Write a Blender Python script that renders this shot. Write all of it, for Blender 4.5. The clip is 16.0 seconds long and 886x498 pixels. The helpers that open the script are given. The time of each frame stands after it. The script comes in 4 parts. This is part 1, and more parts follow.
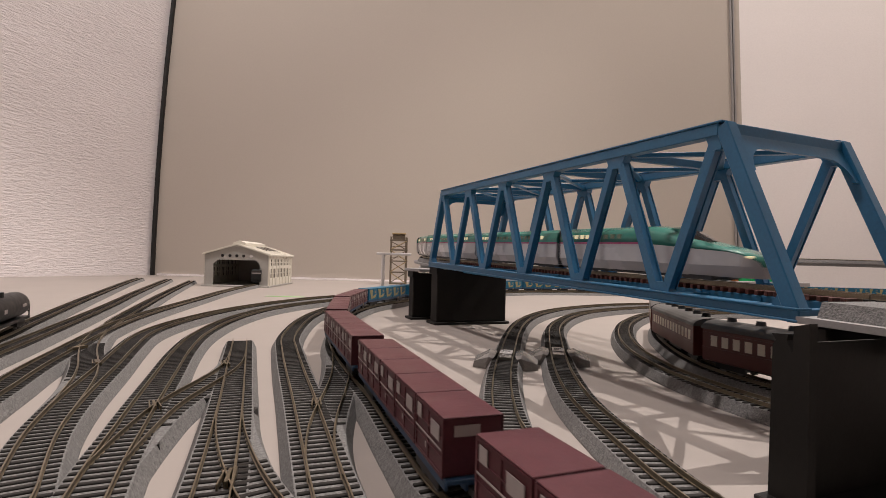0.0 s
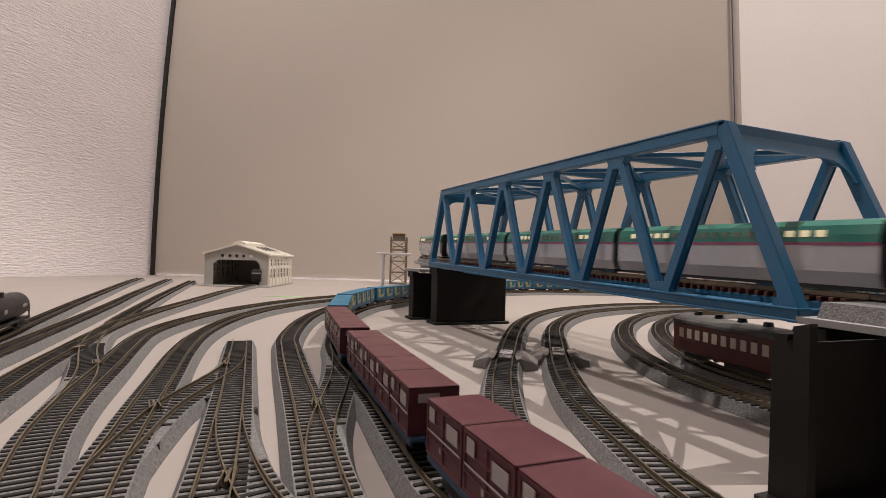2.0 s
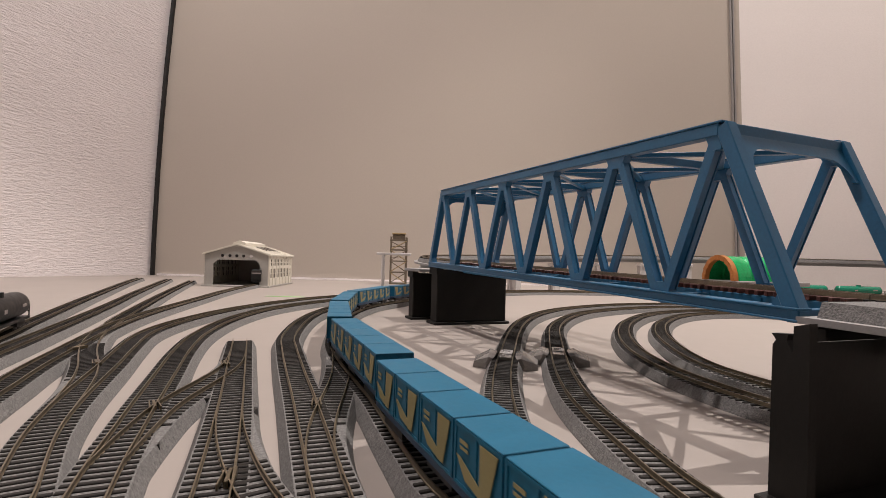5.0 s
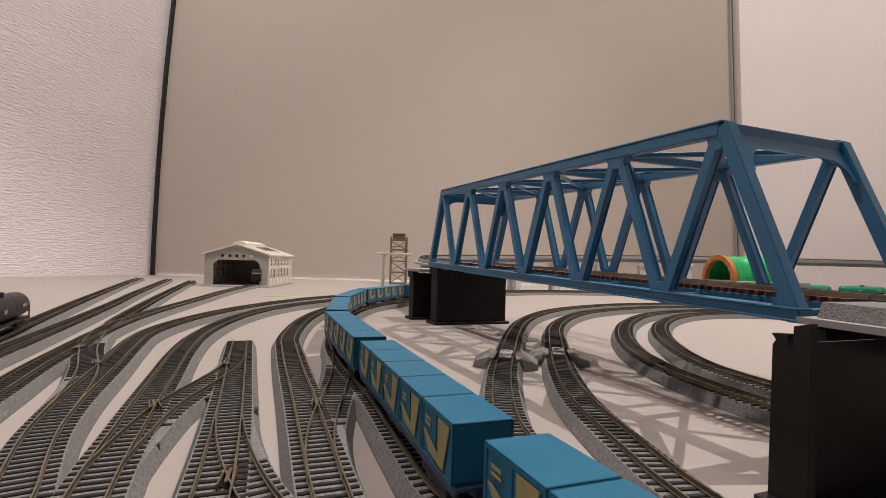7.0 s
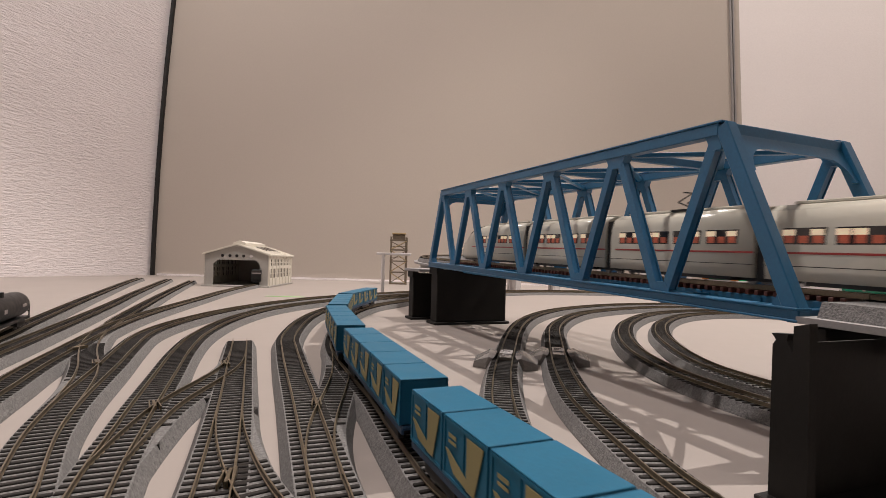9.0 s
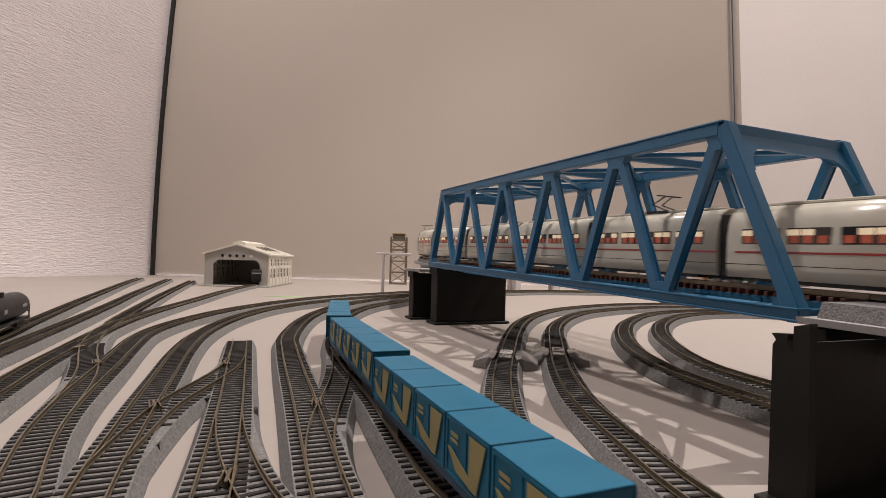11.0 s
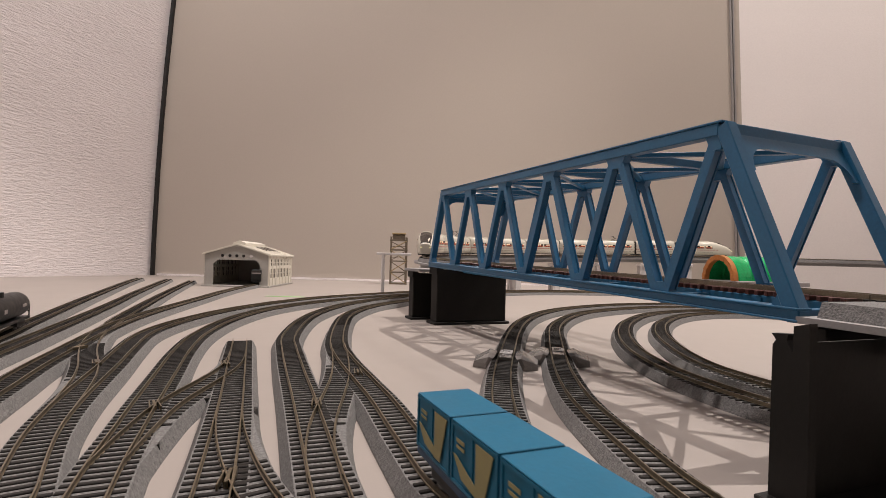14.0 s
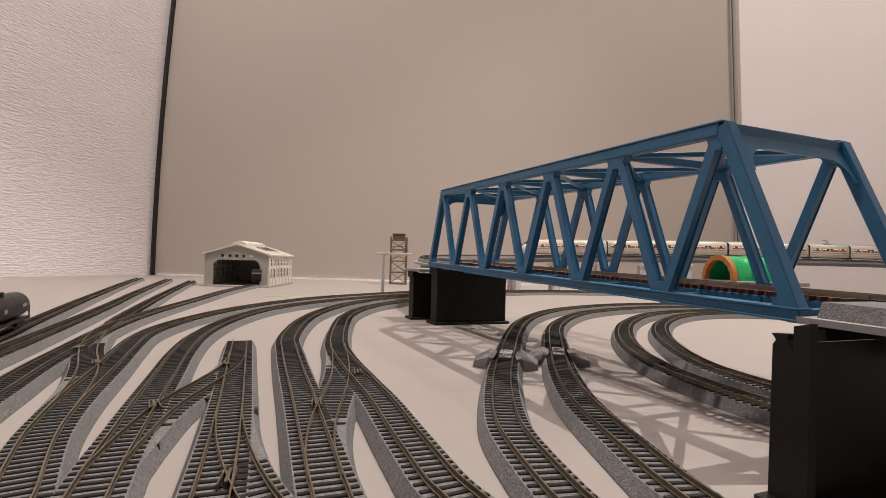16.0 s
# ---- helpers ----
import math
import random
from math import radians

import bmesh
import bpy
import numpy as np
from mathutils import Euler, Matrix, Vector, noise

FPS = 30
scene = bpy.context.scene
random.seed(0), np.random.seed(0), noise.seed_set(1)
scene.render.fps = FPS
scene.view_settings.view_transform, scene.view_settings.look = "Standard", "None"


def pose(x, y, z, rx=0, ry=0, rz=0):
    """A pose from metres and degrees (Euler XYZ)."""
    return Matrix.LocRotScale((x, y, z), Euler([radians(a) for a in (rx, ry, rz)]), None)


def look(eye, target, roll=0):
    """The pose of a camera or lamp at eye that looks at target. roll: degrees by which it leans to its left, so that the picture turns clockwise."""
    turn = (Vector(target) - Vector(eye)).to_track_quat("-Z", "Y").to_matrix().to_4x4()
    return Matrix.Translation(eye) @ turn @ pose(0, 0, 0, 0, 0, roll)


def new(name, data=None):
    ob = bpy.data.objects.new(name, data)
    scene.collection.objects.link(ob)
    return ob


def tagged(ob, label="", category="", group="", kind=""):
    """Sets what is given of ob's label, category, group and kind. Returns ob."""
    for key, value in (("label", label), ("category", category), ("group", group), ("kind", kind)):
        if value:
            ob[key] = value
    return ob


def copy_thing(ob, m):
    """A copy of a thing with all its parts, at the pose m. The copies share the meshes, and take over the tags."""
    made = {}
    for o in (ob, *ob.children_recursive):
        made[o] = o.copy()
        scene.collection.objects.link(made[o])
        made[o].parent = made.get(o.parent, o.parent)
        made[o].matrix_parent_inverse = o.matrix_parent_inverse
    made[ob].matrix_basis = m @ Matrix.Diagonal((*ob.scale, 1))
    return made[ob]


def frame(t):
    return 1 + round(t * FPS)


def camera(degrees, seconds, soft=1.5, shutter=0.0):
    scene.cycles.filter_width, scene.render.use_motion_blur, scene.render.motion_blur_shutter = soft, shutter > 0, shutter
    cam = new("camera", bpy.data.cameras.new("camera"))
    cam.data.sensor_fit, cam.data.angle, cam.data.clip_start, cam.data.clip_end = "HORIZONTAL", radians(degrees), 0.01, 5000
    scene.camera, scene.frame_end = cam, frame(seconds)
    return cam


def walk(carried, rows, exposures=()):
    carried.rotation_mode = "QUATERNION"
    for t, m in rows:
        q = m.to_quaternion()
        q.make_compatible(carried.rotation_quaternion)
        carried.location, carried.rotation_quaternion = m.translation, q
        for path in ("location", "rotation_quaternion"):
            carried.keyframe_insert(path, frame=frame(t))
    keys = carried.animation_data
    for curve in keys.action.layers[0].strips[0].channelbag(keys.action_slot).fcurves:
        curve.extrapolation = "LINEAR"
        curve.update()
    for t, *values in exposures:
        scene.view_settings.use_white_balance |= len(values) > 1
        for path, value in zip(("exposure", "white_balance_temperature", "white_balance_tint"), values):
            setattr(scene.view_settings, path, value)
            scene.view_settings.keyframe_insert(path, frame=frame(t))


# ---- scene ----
MM = 0.00113        # plan unit: the layout is drawn in model millimetres


def P(x, y, z=0.0, rx=0, ry=0, rz=0):
    return pose(x * MM, y * MM, z * MM, rx, ry, rz)


# camera: it stands still, low over the table
cam = camera(82.7, 16.0, soft=0.5, shutter=0.25)
eye = Vector((0, 0, 60.6 * MM))
aim = eye + Vector((0, math.cos(0.024), math.sin(0.024)))
walk(cam, [(0.0, look(eye, aim, 1.55)), (16.0, look(eye, aim, 1.55))], [(0.0, 0.0), (16.0, 0.0)])

# light of the room: one ceiling spot, two added fill lamps, dim world light
world = bpy.data.worlds.new("room_air")
scene.world = world
world.use_nodes = True
world.node_tree.nodes["Background"].inputs[0].default_value = (1.0, 0.93, 0.9, 1)
world.node_tree.nodes["Background"].inputs[1].default_value = 0.3


def area_lamp(name, x, y, z, tx, ty, tz, watts, size, colour):
    data = bpy.data.lights.new(name, "AREA")
    data.shape, data.size, data.energy, data.color = "DISK", size, watts, colour
    ob = new(name, data)
    ob.matrix_world = look(Vector((x, y, z)) * MM, Vector((tx, ty, tz)) * MM)
    return ob


def spot_lamp(x, y, z, tx, ty, watts, cone, blend=0.5, soft_size=0.028):
    spot = bpy.data.lights.new("spot_lamp", "SPOT")
    spot.energy, spot.color, spot.shadow_soft_size, spot.spot_size, spot.spot_blend = watts, (1.0, 0.91, 0.85), soft_size, radians(cone), blend
    new("spot_lamp", spot).matrix_world = look(Vector((x, y, z)) * MM, Vector((tx, ty, 0)) * MM)


spot_lamp(770, 985, 2050, 60, 380, 195.0, 66, 0.5, 0.007)
# added fill spot, unseen, that brightens the right wall panel
spot_lamp(1450, 420, 2050, 900, 1100, 72.0, 74, 0.6, 0.02)
# unseen fill lamp, added to lift the left and back walls
area_lamp("wall_fill_lamp", -540, 380, 2150, -500, 580, 0, 34.0, 0.16, (1.0, 0.92, 0.89))


# ---- materials ----
def mat(name, col, rough=0.6, metal=0.0, scale=300.0, var=0.12, bump=0.0, bscale=None, rand=0.0, spec=0.5, fine=None, emit=0.0):
    m = bpy.data.materials.new(name)
    m.use_nodes = True
    nt = m.node_tree
    b = nt.nodes["Principled BSDF"]
    tc = nt.nodes.new("ShaderNodeTexCoord")

    def noise_node(s, d=4.0):
        n = nt.nodes.new("ShaderNodeTexNoise")
        n.inputs["Scale"].default_value, n.inputs["Detail"].default_value = s, d
        nt.links.new(tc.outputs["Object"], n.inputs["Vector"])
        return n

    n1, n2 = noise_node(scale), noise_node((fine or scale * 9), 3.0)
    add = nt.nodes.new("ShaderNodeMath")
    add.operation = "ADD"
    nt.links.new(n1.outputs["Fac"], add.inputs[0])
    nt.links.new(n2.outputs["Fac"], add.inputs[1])
    last = add
    if rand:
        oi = nt.nodes.new("ShaderNodeObjectInfo")
        mul = nt.nodes.new("ShaderNodeMath")
        mul.operation = "MULTIPLY_ADD"
        mul.inputs[1].default_value = rand
        nt.links.new(oi.outputs["Random"], mul.inputs[0])
        nt.links.new(add.outputs[0], mul.inputs[2])
        last = mul
    ramp = nt.nodes.new("ShaderNodeMapRange")
    ramp.inputs["From Min"].default_value, ramp.inputs["From Max"].default_value = 0.6, 1.4 + rand
    ramp.inputs["To Min"].default_value, ramp.inputs["To Max"].default_value = 1 - var, 1 + var
    nt.links.new(last.outputs[0], ramp.inputs["Value"])
    mix = nt.nodes.new("ShaderNodeVectorMath")
    mix.operation = "SCALE"
    mix.inputs[0].default_value = col
    nt.links.new(ramp.outputs[0], mix.inputs["Scale"])
    nt.links.new(mix.outputs[0], b.inputs["Base Color"])
    r2 = nt.nodes.new("ShaderNodeMapRange")
    r2.inputs["To Min"].default_value, r2.inputs["To Max"].default_value = max(rough - 0.12, 0.02), min(rough + 0.12, 1)
    nt.links.new(n1.outputs["Fac"], r2.inputs["Value"])
    nt.links.new(r2.outputs[0], b.inputs["Roughness"])
    b.inputs["Metallic"].default_value = metal
    b.inputs["Specular IOR Level"].default_value = spec
    if bump:
        n3 = noise_node(bscale or scale * 4, 5.0)
        bp = nt.nodes.new("ShaderNodeBump")
        bp.inputs["Strength"].default_value, bp.inputs["Distance"].default_value = bump, 0.0006
        nt.links.new(n3.outputs["Fac"], bp.inputs["Height"])
        nt.links.new(bp.outputs[0], b.inputs["Normal"])
    if emit:
        b.inputs["Emission Color"].default_value = (*col, 1)
        b.inputs["Emission Strength"].default_value = emit
    return m


TABLE = mat("white_board", (0.345, 0.302, 0.276), 0.5, scale=4, var=0.03, fine=60, bump=0.05, bscale=900)
WALL_BACK = mat("beige_wall", (0.495, 0.435, 0.38), 0.8, scale=3, var=0.03, bump=0.25, bscale=500, fine=200)
WALL_SIDE = mat("white_wallpaper", (0.90, 0.84, 0.84), 0.75, scale=5, var=0.03, fine=200, bump=1.0, bscale=90)
for node in list(WALL_SIDE.node_tree.nodes):
    if node.type == "BUMP":
        node.inputs["Distance"].default_value = 0.003
        stretch = WALL_SIDE.node_tree.nodes.new("ShaderNodeMapping")
        stretch.inputs["Scale"].default_value = (0.6, 0.6, 2.6)
        grain = node.inputs["Height"].links[0].from_node
        WALL_SIDE.node_tree.links.new(grain.inputs["Vector"].links[0].from_socket, stretch.inputs["Vector"])
        WALL_SIDE.node_tree.links.new(stretch.outputs[0], grain.inputs["Vector"])
WALL_RIGHT = mat("white_panel", (0.86, 0.80, 0.775), 0.75, scale=5, var=0.03, fine=200, bump=0.4, bscale=300)
CEIL = mat("white_ceiling", (0.75, 0.72, 0.70), 0.9, scale=3, var=0.03)
SEAM = mat("black_seam", (0.012, 0.011, 0.011), 0.6, var=0.2)
SEAM_GREY = mat("grey_seam", (0.30, 0.28, 0.27), 0.5, var=0.1)
BALLAST = mat("ballast_grey", (0.178, 0.172, 0.168), 0.9, scale=700, var=0.55, bump=1.0, bscale=1300, fine=1500)
SLEEPER = mat("sleeper_brown", (0.0125, 0.0098, 0.008), 0.62, spec=0.3, scale=300, var=0.35, rand=0.4)
RAIL = mat("nickel_rail", (0.225, 0.185, 0.13), 0.38, 0.85, scale=200, var=0.25)
BLUE = mat("bridge_blue", (0.018, 0.125, 0.25), 0.34, scale=60, var=0.14, bump=0.08, bscale=700, fine=700)
PIER = mat("pier_dark", (0.0125, 0.011, 0.0095), 0.6, spec=0.28, scale=40, var=0.2, bump=0.1, bscale=600)
DECK = mat("viaduct_grey", (0.27, 0.26, 0.26), 0.55, scale=70, var=0.12, bump=0.15, bscale=900)
REDTIE = mat("bridge_sleeper_red", (0.085, 0.022, 0.015), 0.5, scale=300, var=0.3, rand=0.3)
TANK_GREEN = mat("tank_green", (0.012, 0.20, 0.12), 0.2, scale=60, var=0.1)
RED_BOX = mat("container_red", (0.085, 0.019, 0.026), 0.4, scale=90, var=0.16, fine=900, bump=0.1, bscale=900)
BLUE_BOX = mat("container_blue", (0.008, 0.12, 0.215), 0.45, spec=0.35, scale=80, var=0.10, fine=900, bump=0.05, bscale=900)
YELLOW = mat("stripe_yellow", (0.29, 0.25, 0.115), 0.5, scale=200, var=0.1)
WHITE_MARK = mat("mark_white", (0.36, 0.31, 0.30), 0.5, scale=200, var=0.08)
WAGON = mat("wagon_blue", (0.02, 0.06, 0.13), 0.5, scale=200, var=0.2)
WAGON_RED = mat("wagon_frame_dark_blue", (0.03, 0.055, 0.11), 0.5, scale=200, var=0.2)
BLACK = mat("black_plastic", (0.010, 0.0095, 0.010), 0.45, scale=200, var=0.2)
STEEL = mat("wheel_steel", (0.2, 0.19, 0.18), 0.35, 0.9, scale=300, var=0.2)
E_GREEN = mat("train_green", (0.042, 0.20, 0.155), 0.22, scale=30, var=0.05)
E_GREY = mat("train_silver", (0.47, 0.455, 0.46), 0.25, scale=30, var=0.05)
E_PINK = mat("train_pink", (0.30, 0.05, 0.13), 0.3, var=0.05)
E_DIM = mat("window_dim", (0.16, 0.19, 0.13), 0.25, var=0.3)
E_WIN = mat("window_lit", (0.85, 0.72, 0.45), 0.4, var=0.2, emit=0.5)
V_WHITE = mat("train_white", (0.60, 0.565, 0.48), 0.22, scale=30, var=0.04)
V_RED = mat("train_red_line", (0.34, 0.035, 0.03), 0.35, var=0.05)
V_GLASS = mat("train_glass", (0.035, 0.028, 0.025), 0.1, var=0.3)
# the seats' weak glow stands in for cabin light falling on them
V_SEAT_GLOW = mat("seat_orange_glow", (0.42, 0.09, 0.045), 0.5, var=0.5, emit=0.16)
V_LIT = mat("cabin_light", (0.80, 0.62, 0.42), 0.5, scale=150, var=0.3, emit=0.45)
MAROON = mat("coach_maroon", (0.085, 0.016, 0.012), 0.35, scale=60, var=0.1)
COACH_ROOF = mat("coach_roof_grey", (0.10, 0.095, 0.09), 0.6, var=0.15)
CREAM = mat("coach_window_cream", (0.62, 0.55, 0.45), 0.5, var=0.1)
SHED = mat("shed_grey", (0.42, 0.40, 0.37), 0.6, scale=60, var=0.1)
SHED_WHITE = mat("shed_cream", (0.66, 0.62, 0.54), 0.6, scale=60, var=0.08)
TOWER = mat("tower_brown", (0.125, 0.095, 0.065), 0.7, scale=80, var=0.3)
TOWER_Y = mat("tower_stair_tan", (0.36, 0.26, 0.13), 0.7, scale=80, var=0.2)
WHITE_PL = mat("white_plastic", (0.66, 0.63, 0.62), 0.35, scale=60, var=0.05)
TUNNEL = mat("tunnel_green", (0.008, 0.33, 0.10), 0.12, scale=25, var=0.35, bump=1.0, bscale=70, spec=0.8)
TUNNEL_RIM = mat("tunnel_rim_orange", (0.36, 0.13, 0.03), 0.4, scale=120, var=0.25)
TAPE = mat("green_tape", (0.32, 0.60, 0.22), 0.6, var=0.08)
SMOKE = mat("smoke_grey_plastic", (0.20, 0.185, 0.175), 0.2, scale=120, var=0.25)


# ---- mesh helpers, all in plan units ----
def part(name, bm, material, parent=None, label="", smooth=False):
    me = bpy.data.meshes.new(name)
    bmesh.ops.recalc_face_normals(bm, faces=bm.faces)
    bmesh.ops.scale(bm, vec=(MM, MM, MM), verts=bm.verts)
    if smooth:
        for fc in bm.faces:
            fc.smooth = True
    bm.to_mesh(me)
    bm.free()
    me.materials.append(material)
    ob = new(name, me)
    if parent:
        ob.parent = parent
    if label:
        ob["label"] = label
    return ob


def thing(name, label, category, group="", kind="", m=None):
    ob = new(name)
    ob.empty_display_size = 0.01
    tagged(ob, label, category, group, kind)
    if m is not None:
        ob.matrix_basis = m
    return ob


def box(bm, x0, x1, y0, y1, z0, z1, bevel=0.0, m=None):
    r = bmesh.ops.create_cube(bm, size=1.0)
    vs = r["verts"]
    for v in vs:
        v.co = Vector(((x0 + x1) / 2 + v.co.x * (x1 - x0), (y0 + y1) / 2 + v.co.y * (y1 - y0), (z0 + z1) / 2 + v.co.z * (z1 - z0)))
    if bevel:
        es = list({e for v in vs for e in v.link_edges})
        r2 = bmesh.ops.bevel(bm, geom=es, offset=bevel, segments=1, affect="EDGES")
        vs = list({v for fc in r2["faces"] for v in fc.verts} | {v for v in vs if v.is_valid})
    if m is not None:
        bmesh.ops.transform(bm, matrix=m, verts=vs)
    return vs


def boxes(*args, bevel=0.0):
    bm = bmesh.new()
    for a in args:
        box(bm, *a, bevel=bevel)
    return bm


def beam(bm, a, b, w, h, up=Vector((0, 0, 1)), bevel=0.0):
    """A bar from a to b, w wide across and h deep along up."""
    a, b = Vector(a), Vector(b)
    d = b - a
    y = d.normalized()
    x = y.cross(up).normalized()
    z = x.cross(y)
    m = Matrix((x, y, z)).transposed().to_4x4()
    m.translation = a
    box(bm, -w / 2, w / 2, 0, d.length, -h / 2, h / 2, bevel, m)


def cyl(bm, a, b, r, seg=10, r2=None):
    a, b = Vector(a), Vector(b)
    d = b - a
    m = d.to_track_quat("Z", "Y").to_matrix().to_4x4()
    m.translation = (a + b) / 2
    bmesh.ops.create_cone(bm, cap_ends=True, segments=seg, radius1=r, radius2=r if r2 is None else r2, depth=d.length, matrix=m)


def prism(bm, poly, axis, d0, d1):
    """Extrudes a 2D outline along an axis: 'y' takes (x, z), 'x' takes (y, z), 'z' takes (x, y)."""
    def co(p, d):
        return {"y": (p[0], d, p[1]), "x": (d, p[0], p[1]), "z": (p[0], p[1], d)}[axis]
    lo = [bm.verts.new(co(p, d0)) for p in poly]
    hi = [bm.verts.new(co(p, d1)) for p in poly]
    n = len(poly)
    bm.faces.new(lo)
    bm.faces.new(hi[::-1])
    for i in range(n):
        bm.faces.new((lo[i], lo[(i + 1) % n], hi[(i + 1) % n], hi[i]))


def loft(bm, rings, cap=True):
    vs = [[bm.verts.new(p) for p in ring] for ring in rings]
    n = len(vs[0])
    for a, b in zip(vs, vs[1:]):
        for i in range(n):
            bm.faces.new((a[i], a[(i + 1) % n], b[(i + 1) % n], b[i]))
    if cap:
        bm.faces.new(vs[0][::-1])
        bm.faces.new(vs[-1])


# ---- paths ----
class Path:
    """A smooth line through plan points, walked by its length."""

    def __init__(self, pts):
        pts = [Vector((p[0], p[1], p[2] if len(p) > 2 else 0.0)) for p in pts]
        ext = [2 * pts[0] - pts[1]] + pts + [2 * pts[-1] - pts[-2]]
        out = []
        for i in range(1, len(ext) - 2):
            a, b, c, d = ext[i - 1:i + 3]
            n = max(4, int((c - b).length / 4))
            for k in range(n):
                t = k / n
                out.append(0.5 * (2 * b + (c - a) * t + (2 * a - 5 * b + 4 * c - d) * t * t + (3 * b - a - 3 * c + d) * t ** 3))
        out.append(pts[-1])
        for _ in range(3):
            out = [out[0]] + [(out[i - 1] + 2 * out[i] + out[i + 1]) / 4 for i in range(1, len(out) - 1)] + [out[-1]]
        self.p = np.array(out)
        self.s = np.r_[0, np.cumsum(np.linalg.norm(np.diff(self.p, axis=0), axis=1))]
        self.length = self.s[-1]

    def at(self, s):
        if s < 0:
            d = self.p[0] - self.p[1]
            return Vector(self.p[0] + d / np.linalg.norm(d) * -s)
        if s > self.length:
            d = self.p[-1] - self.p[-2]
            return Vector(self.p[-1] + d / np.linalg.norm(d) * (s - self.length))
        return Vector([np.interp(s, self.s, self.p[:, i]) for i in range(3)])

    def way(self, s):
        return (self.at(s + 1) - self.at(s - 1)).normalized()

    def near(self, x, y):
        return float(self.s[np.argmin((self.p[:, 0] - x) ** 2 + (self.p[:, 1] - y) ** 2)])

    def samples(self, step):
        n = max(2, int(self.length / step))
        return [self.length * i / n for i in range(n + 1)]


def sweep(path, profile, step=6.0, z=0.0, s0=None, s1=None):
    """Sweeps a closed outline of (across, up) along a path."""
    bm = bmesh.new()
    s0, s1 = s0 or 0.0, s1 or path.length
    n = max(2, int((s1 - s0) / step))
    rings = []
    for i in range(n + 1):
        s = s0 + (s1 - s0) * i / n
        p, d = path.at(s), path.way(s)
        side = Vector((d.y, -d.x, 0)).normalized()
        rings.append([p + side * a + Vector((0, 0, b + z)) for a, b in profile])
    loft(bm, rings)
    return bm


BED = [(-10.2, 0.0), (-10.0, 0.8), (-7.8, 5.1), (7.8, 5.1), (10.0, 0.8), (10.2, 0.0)]
GAUGE = 4.12        # half the distance of the rails


def rail_outline(off, z0=5.5, z1=7.2):
    return [(off - 0.4, z0), (off - 0.36, z0 + 0.2), (off - 0.1, z0 + 0.32), (off - 0.1, z1 - 0.5), (off - 0.21, z1 - 0.4), (off - 0.21, z1), (off + 0.21, z1),
            (off + 0.21, z1 - 0.4), (off + 0.1, z1 - 0.5), (off + 0.1, z0 + 0.32), (off + 0.36, z0 + 0.2), (off + 0.4, z0)]


def sleeper_mesh(material, length=14.8, z0=4.7, z1=5.55, w=1.45):
    ob = part("sleeper_pattern", boxes((-length / 2, length / 2, -w / 2, w / 2, z0, z1), bevel=0.18), material)
    me = ob.data
    bpy.data.objects.remove(ob)
    return me


SLEEPER_MESH = sleeper_mesh(SLEEPER)
SLEEPER_RED_MESH = sleeper_mesh(REDTIE, 24.0, 3.6, 5.5, 1.7)


LAID = []


def sleepers(path, parent, mesh, pitch=3.65, reach=430, z=0.0, s0=0.0, s1=None, size=(14.8, 1.45, 4.7, 5.55)):
    """Sleepers near the table's front are parts one by one, the rest one joined part."""
    far = bmesh.new()
    s1 = path.length if s1 is None else s1
    n = int((s1 - s0) / pitch)
    length, w, z0, z1 = size
    count = 0
    for i in range(n):
        s = s0 + (i + 0.5) * (s1 - s0) / n
        p, d = path.at(s), path.way(s)
        if any(np.min((q[:, 0] - p.x) ** 2 + (q[:, 1] - p.y) ** 2) < 30 for q in LAID):
            continue
        a = math.atan2(d.y, d.x) - math.pi / 2 + random.uniform(-0.012, 0.012)
        if p.length < reach and count < 290 and p.y > 60:
            ob = new("sleeper", mesh)
            ob.parent = parent
            ob.matrix_basis = Matrix.LocRotScale((p + Vector((0, 0, z))) * MM, Euler((0, 0, a)), None)
            count += 1
        else:
            m = Matrix.Translation(p + Vector((0, 0, z))) @ Matrix.Rotation(a, 4, "Z")
            box(far, -length / 2, length / 2, -w / 2, w / 2, z0, z1, 0, m)
    if far.verts:
        tagged(part("sleeper_rest", far, mesh.materials[0], parent), kind="stuff")
    else:
        far.free()


def track(pts, label, z=0.0, group="table tracks", bed=True, rails=(-GAUGE, GAUGE), ties=True, s1=None):
    path = Path(pts)
    top = thing("railway_track", label, "model track", group)
    if bed:
        part("roadbed", sweep(path, BED, z=z), BALLAST, top, "grey moulded ballast roadbed")
    for off in rails:
        part("rail", sweep(path, rail_outline(off), z=z, step=5), RAIL, top, "dull nickel rail")
    if ties:
        sleepers(path, top, SLEEPER_MESH, z=z)
        LAID.append(path.p[::2, :2])
    return path


# ---- structure ----
def slab(name, corners, z0, z1, material, label, category):
    bm = bmesh.new()
    prism(bm, corners, "z", z0, z1)
    return tagged(part(name, bm, material), label, category, kind="structure")


slab("ground", [(-2720, -2640), (2000, -2640), (2000, 1500), (-2720, 1500)], -30, 0, TABLE, "smooth off-white board under the model railway", "table top")
slab("wall_north", [(-900, 1402), (900, 1402), (900, 1442), (-900, 1442)], -30, 2300, WALL_BACK, "plain beige wall panel behind the layout", "wall")


def bow_west(z):
    """The west corner strip leans in towards the ceiling."""
    return WEST_FOOT + 0.0000486 * z * z


def bow_east(z):
    return EAST_FOOT + EAST_LEAN * z


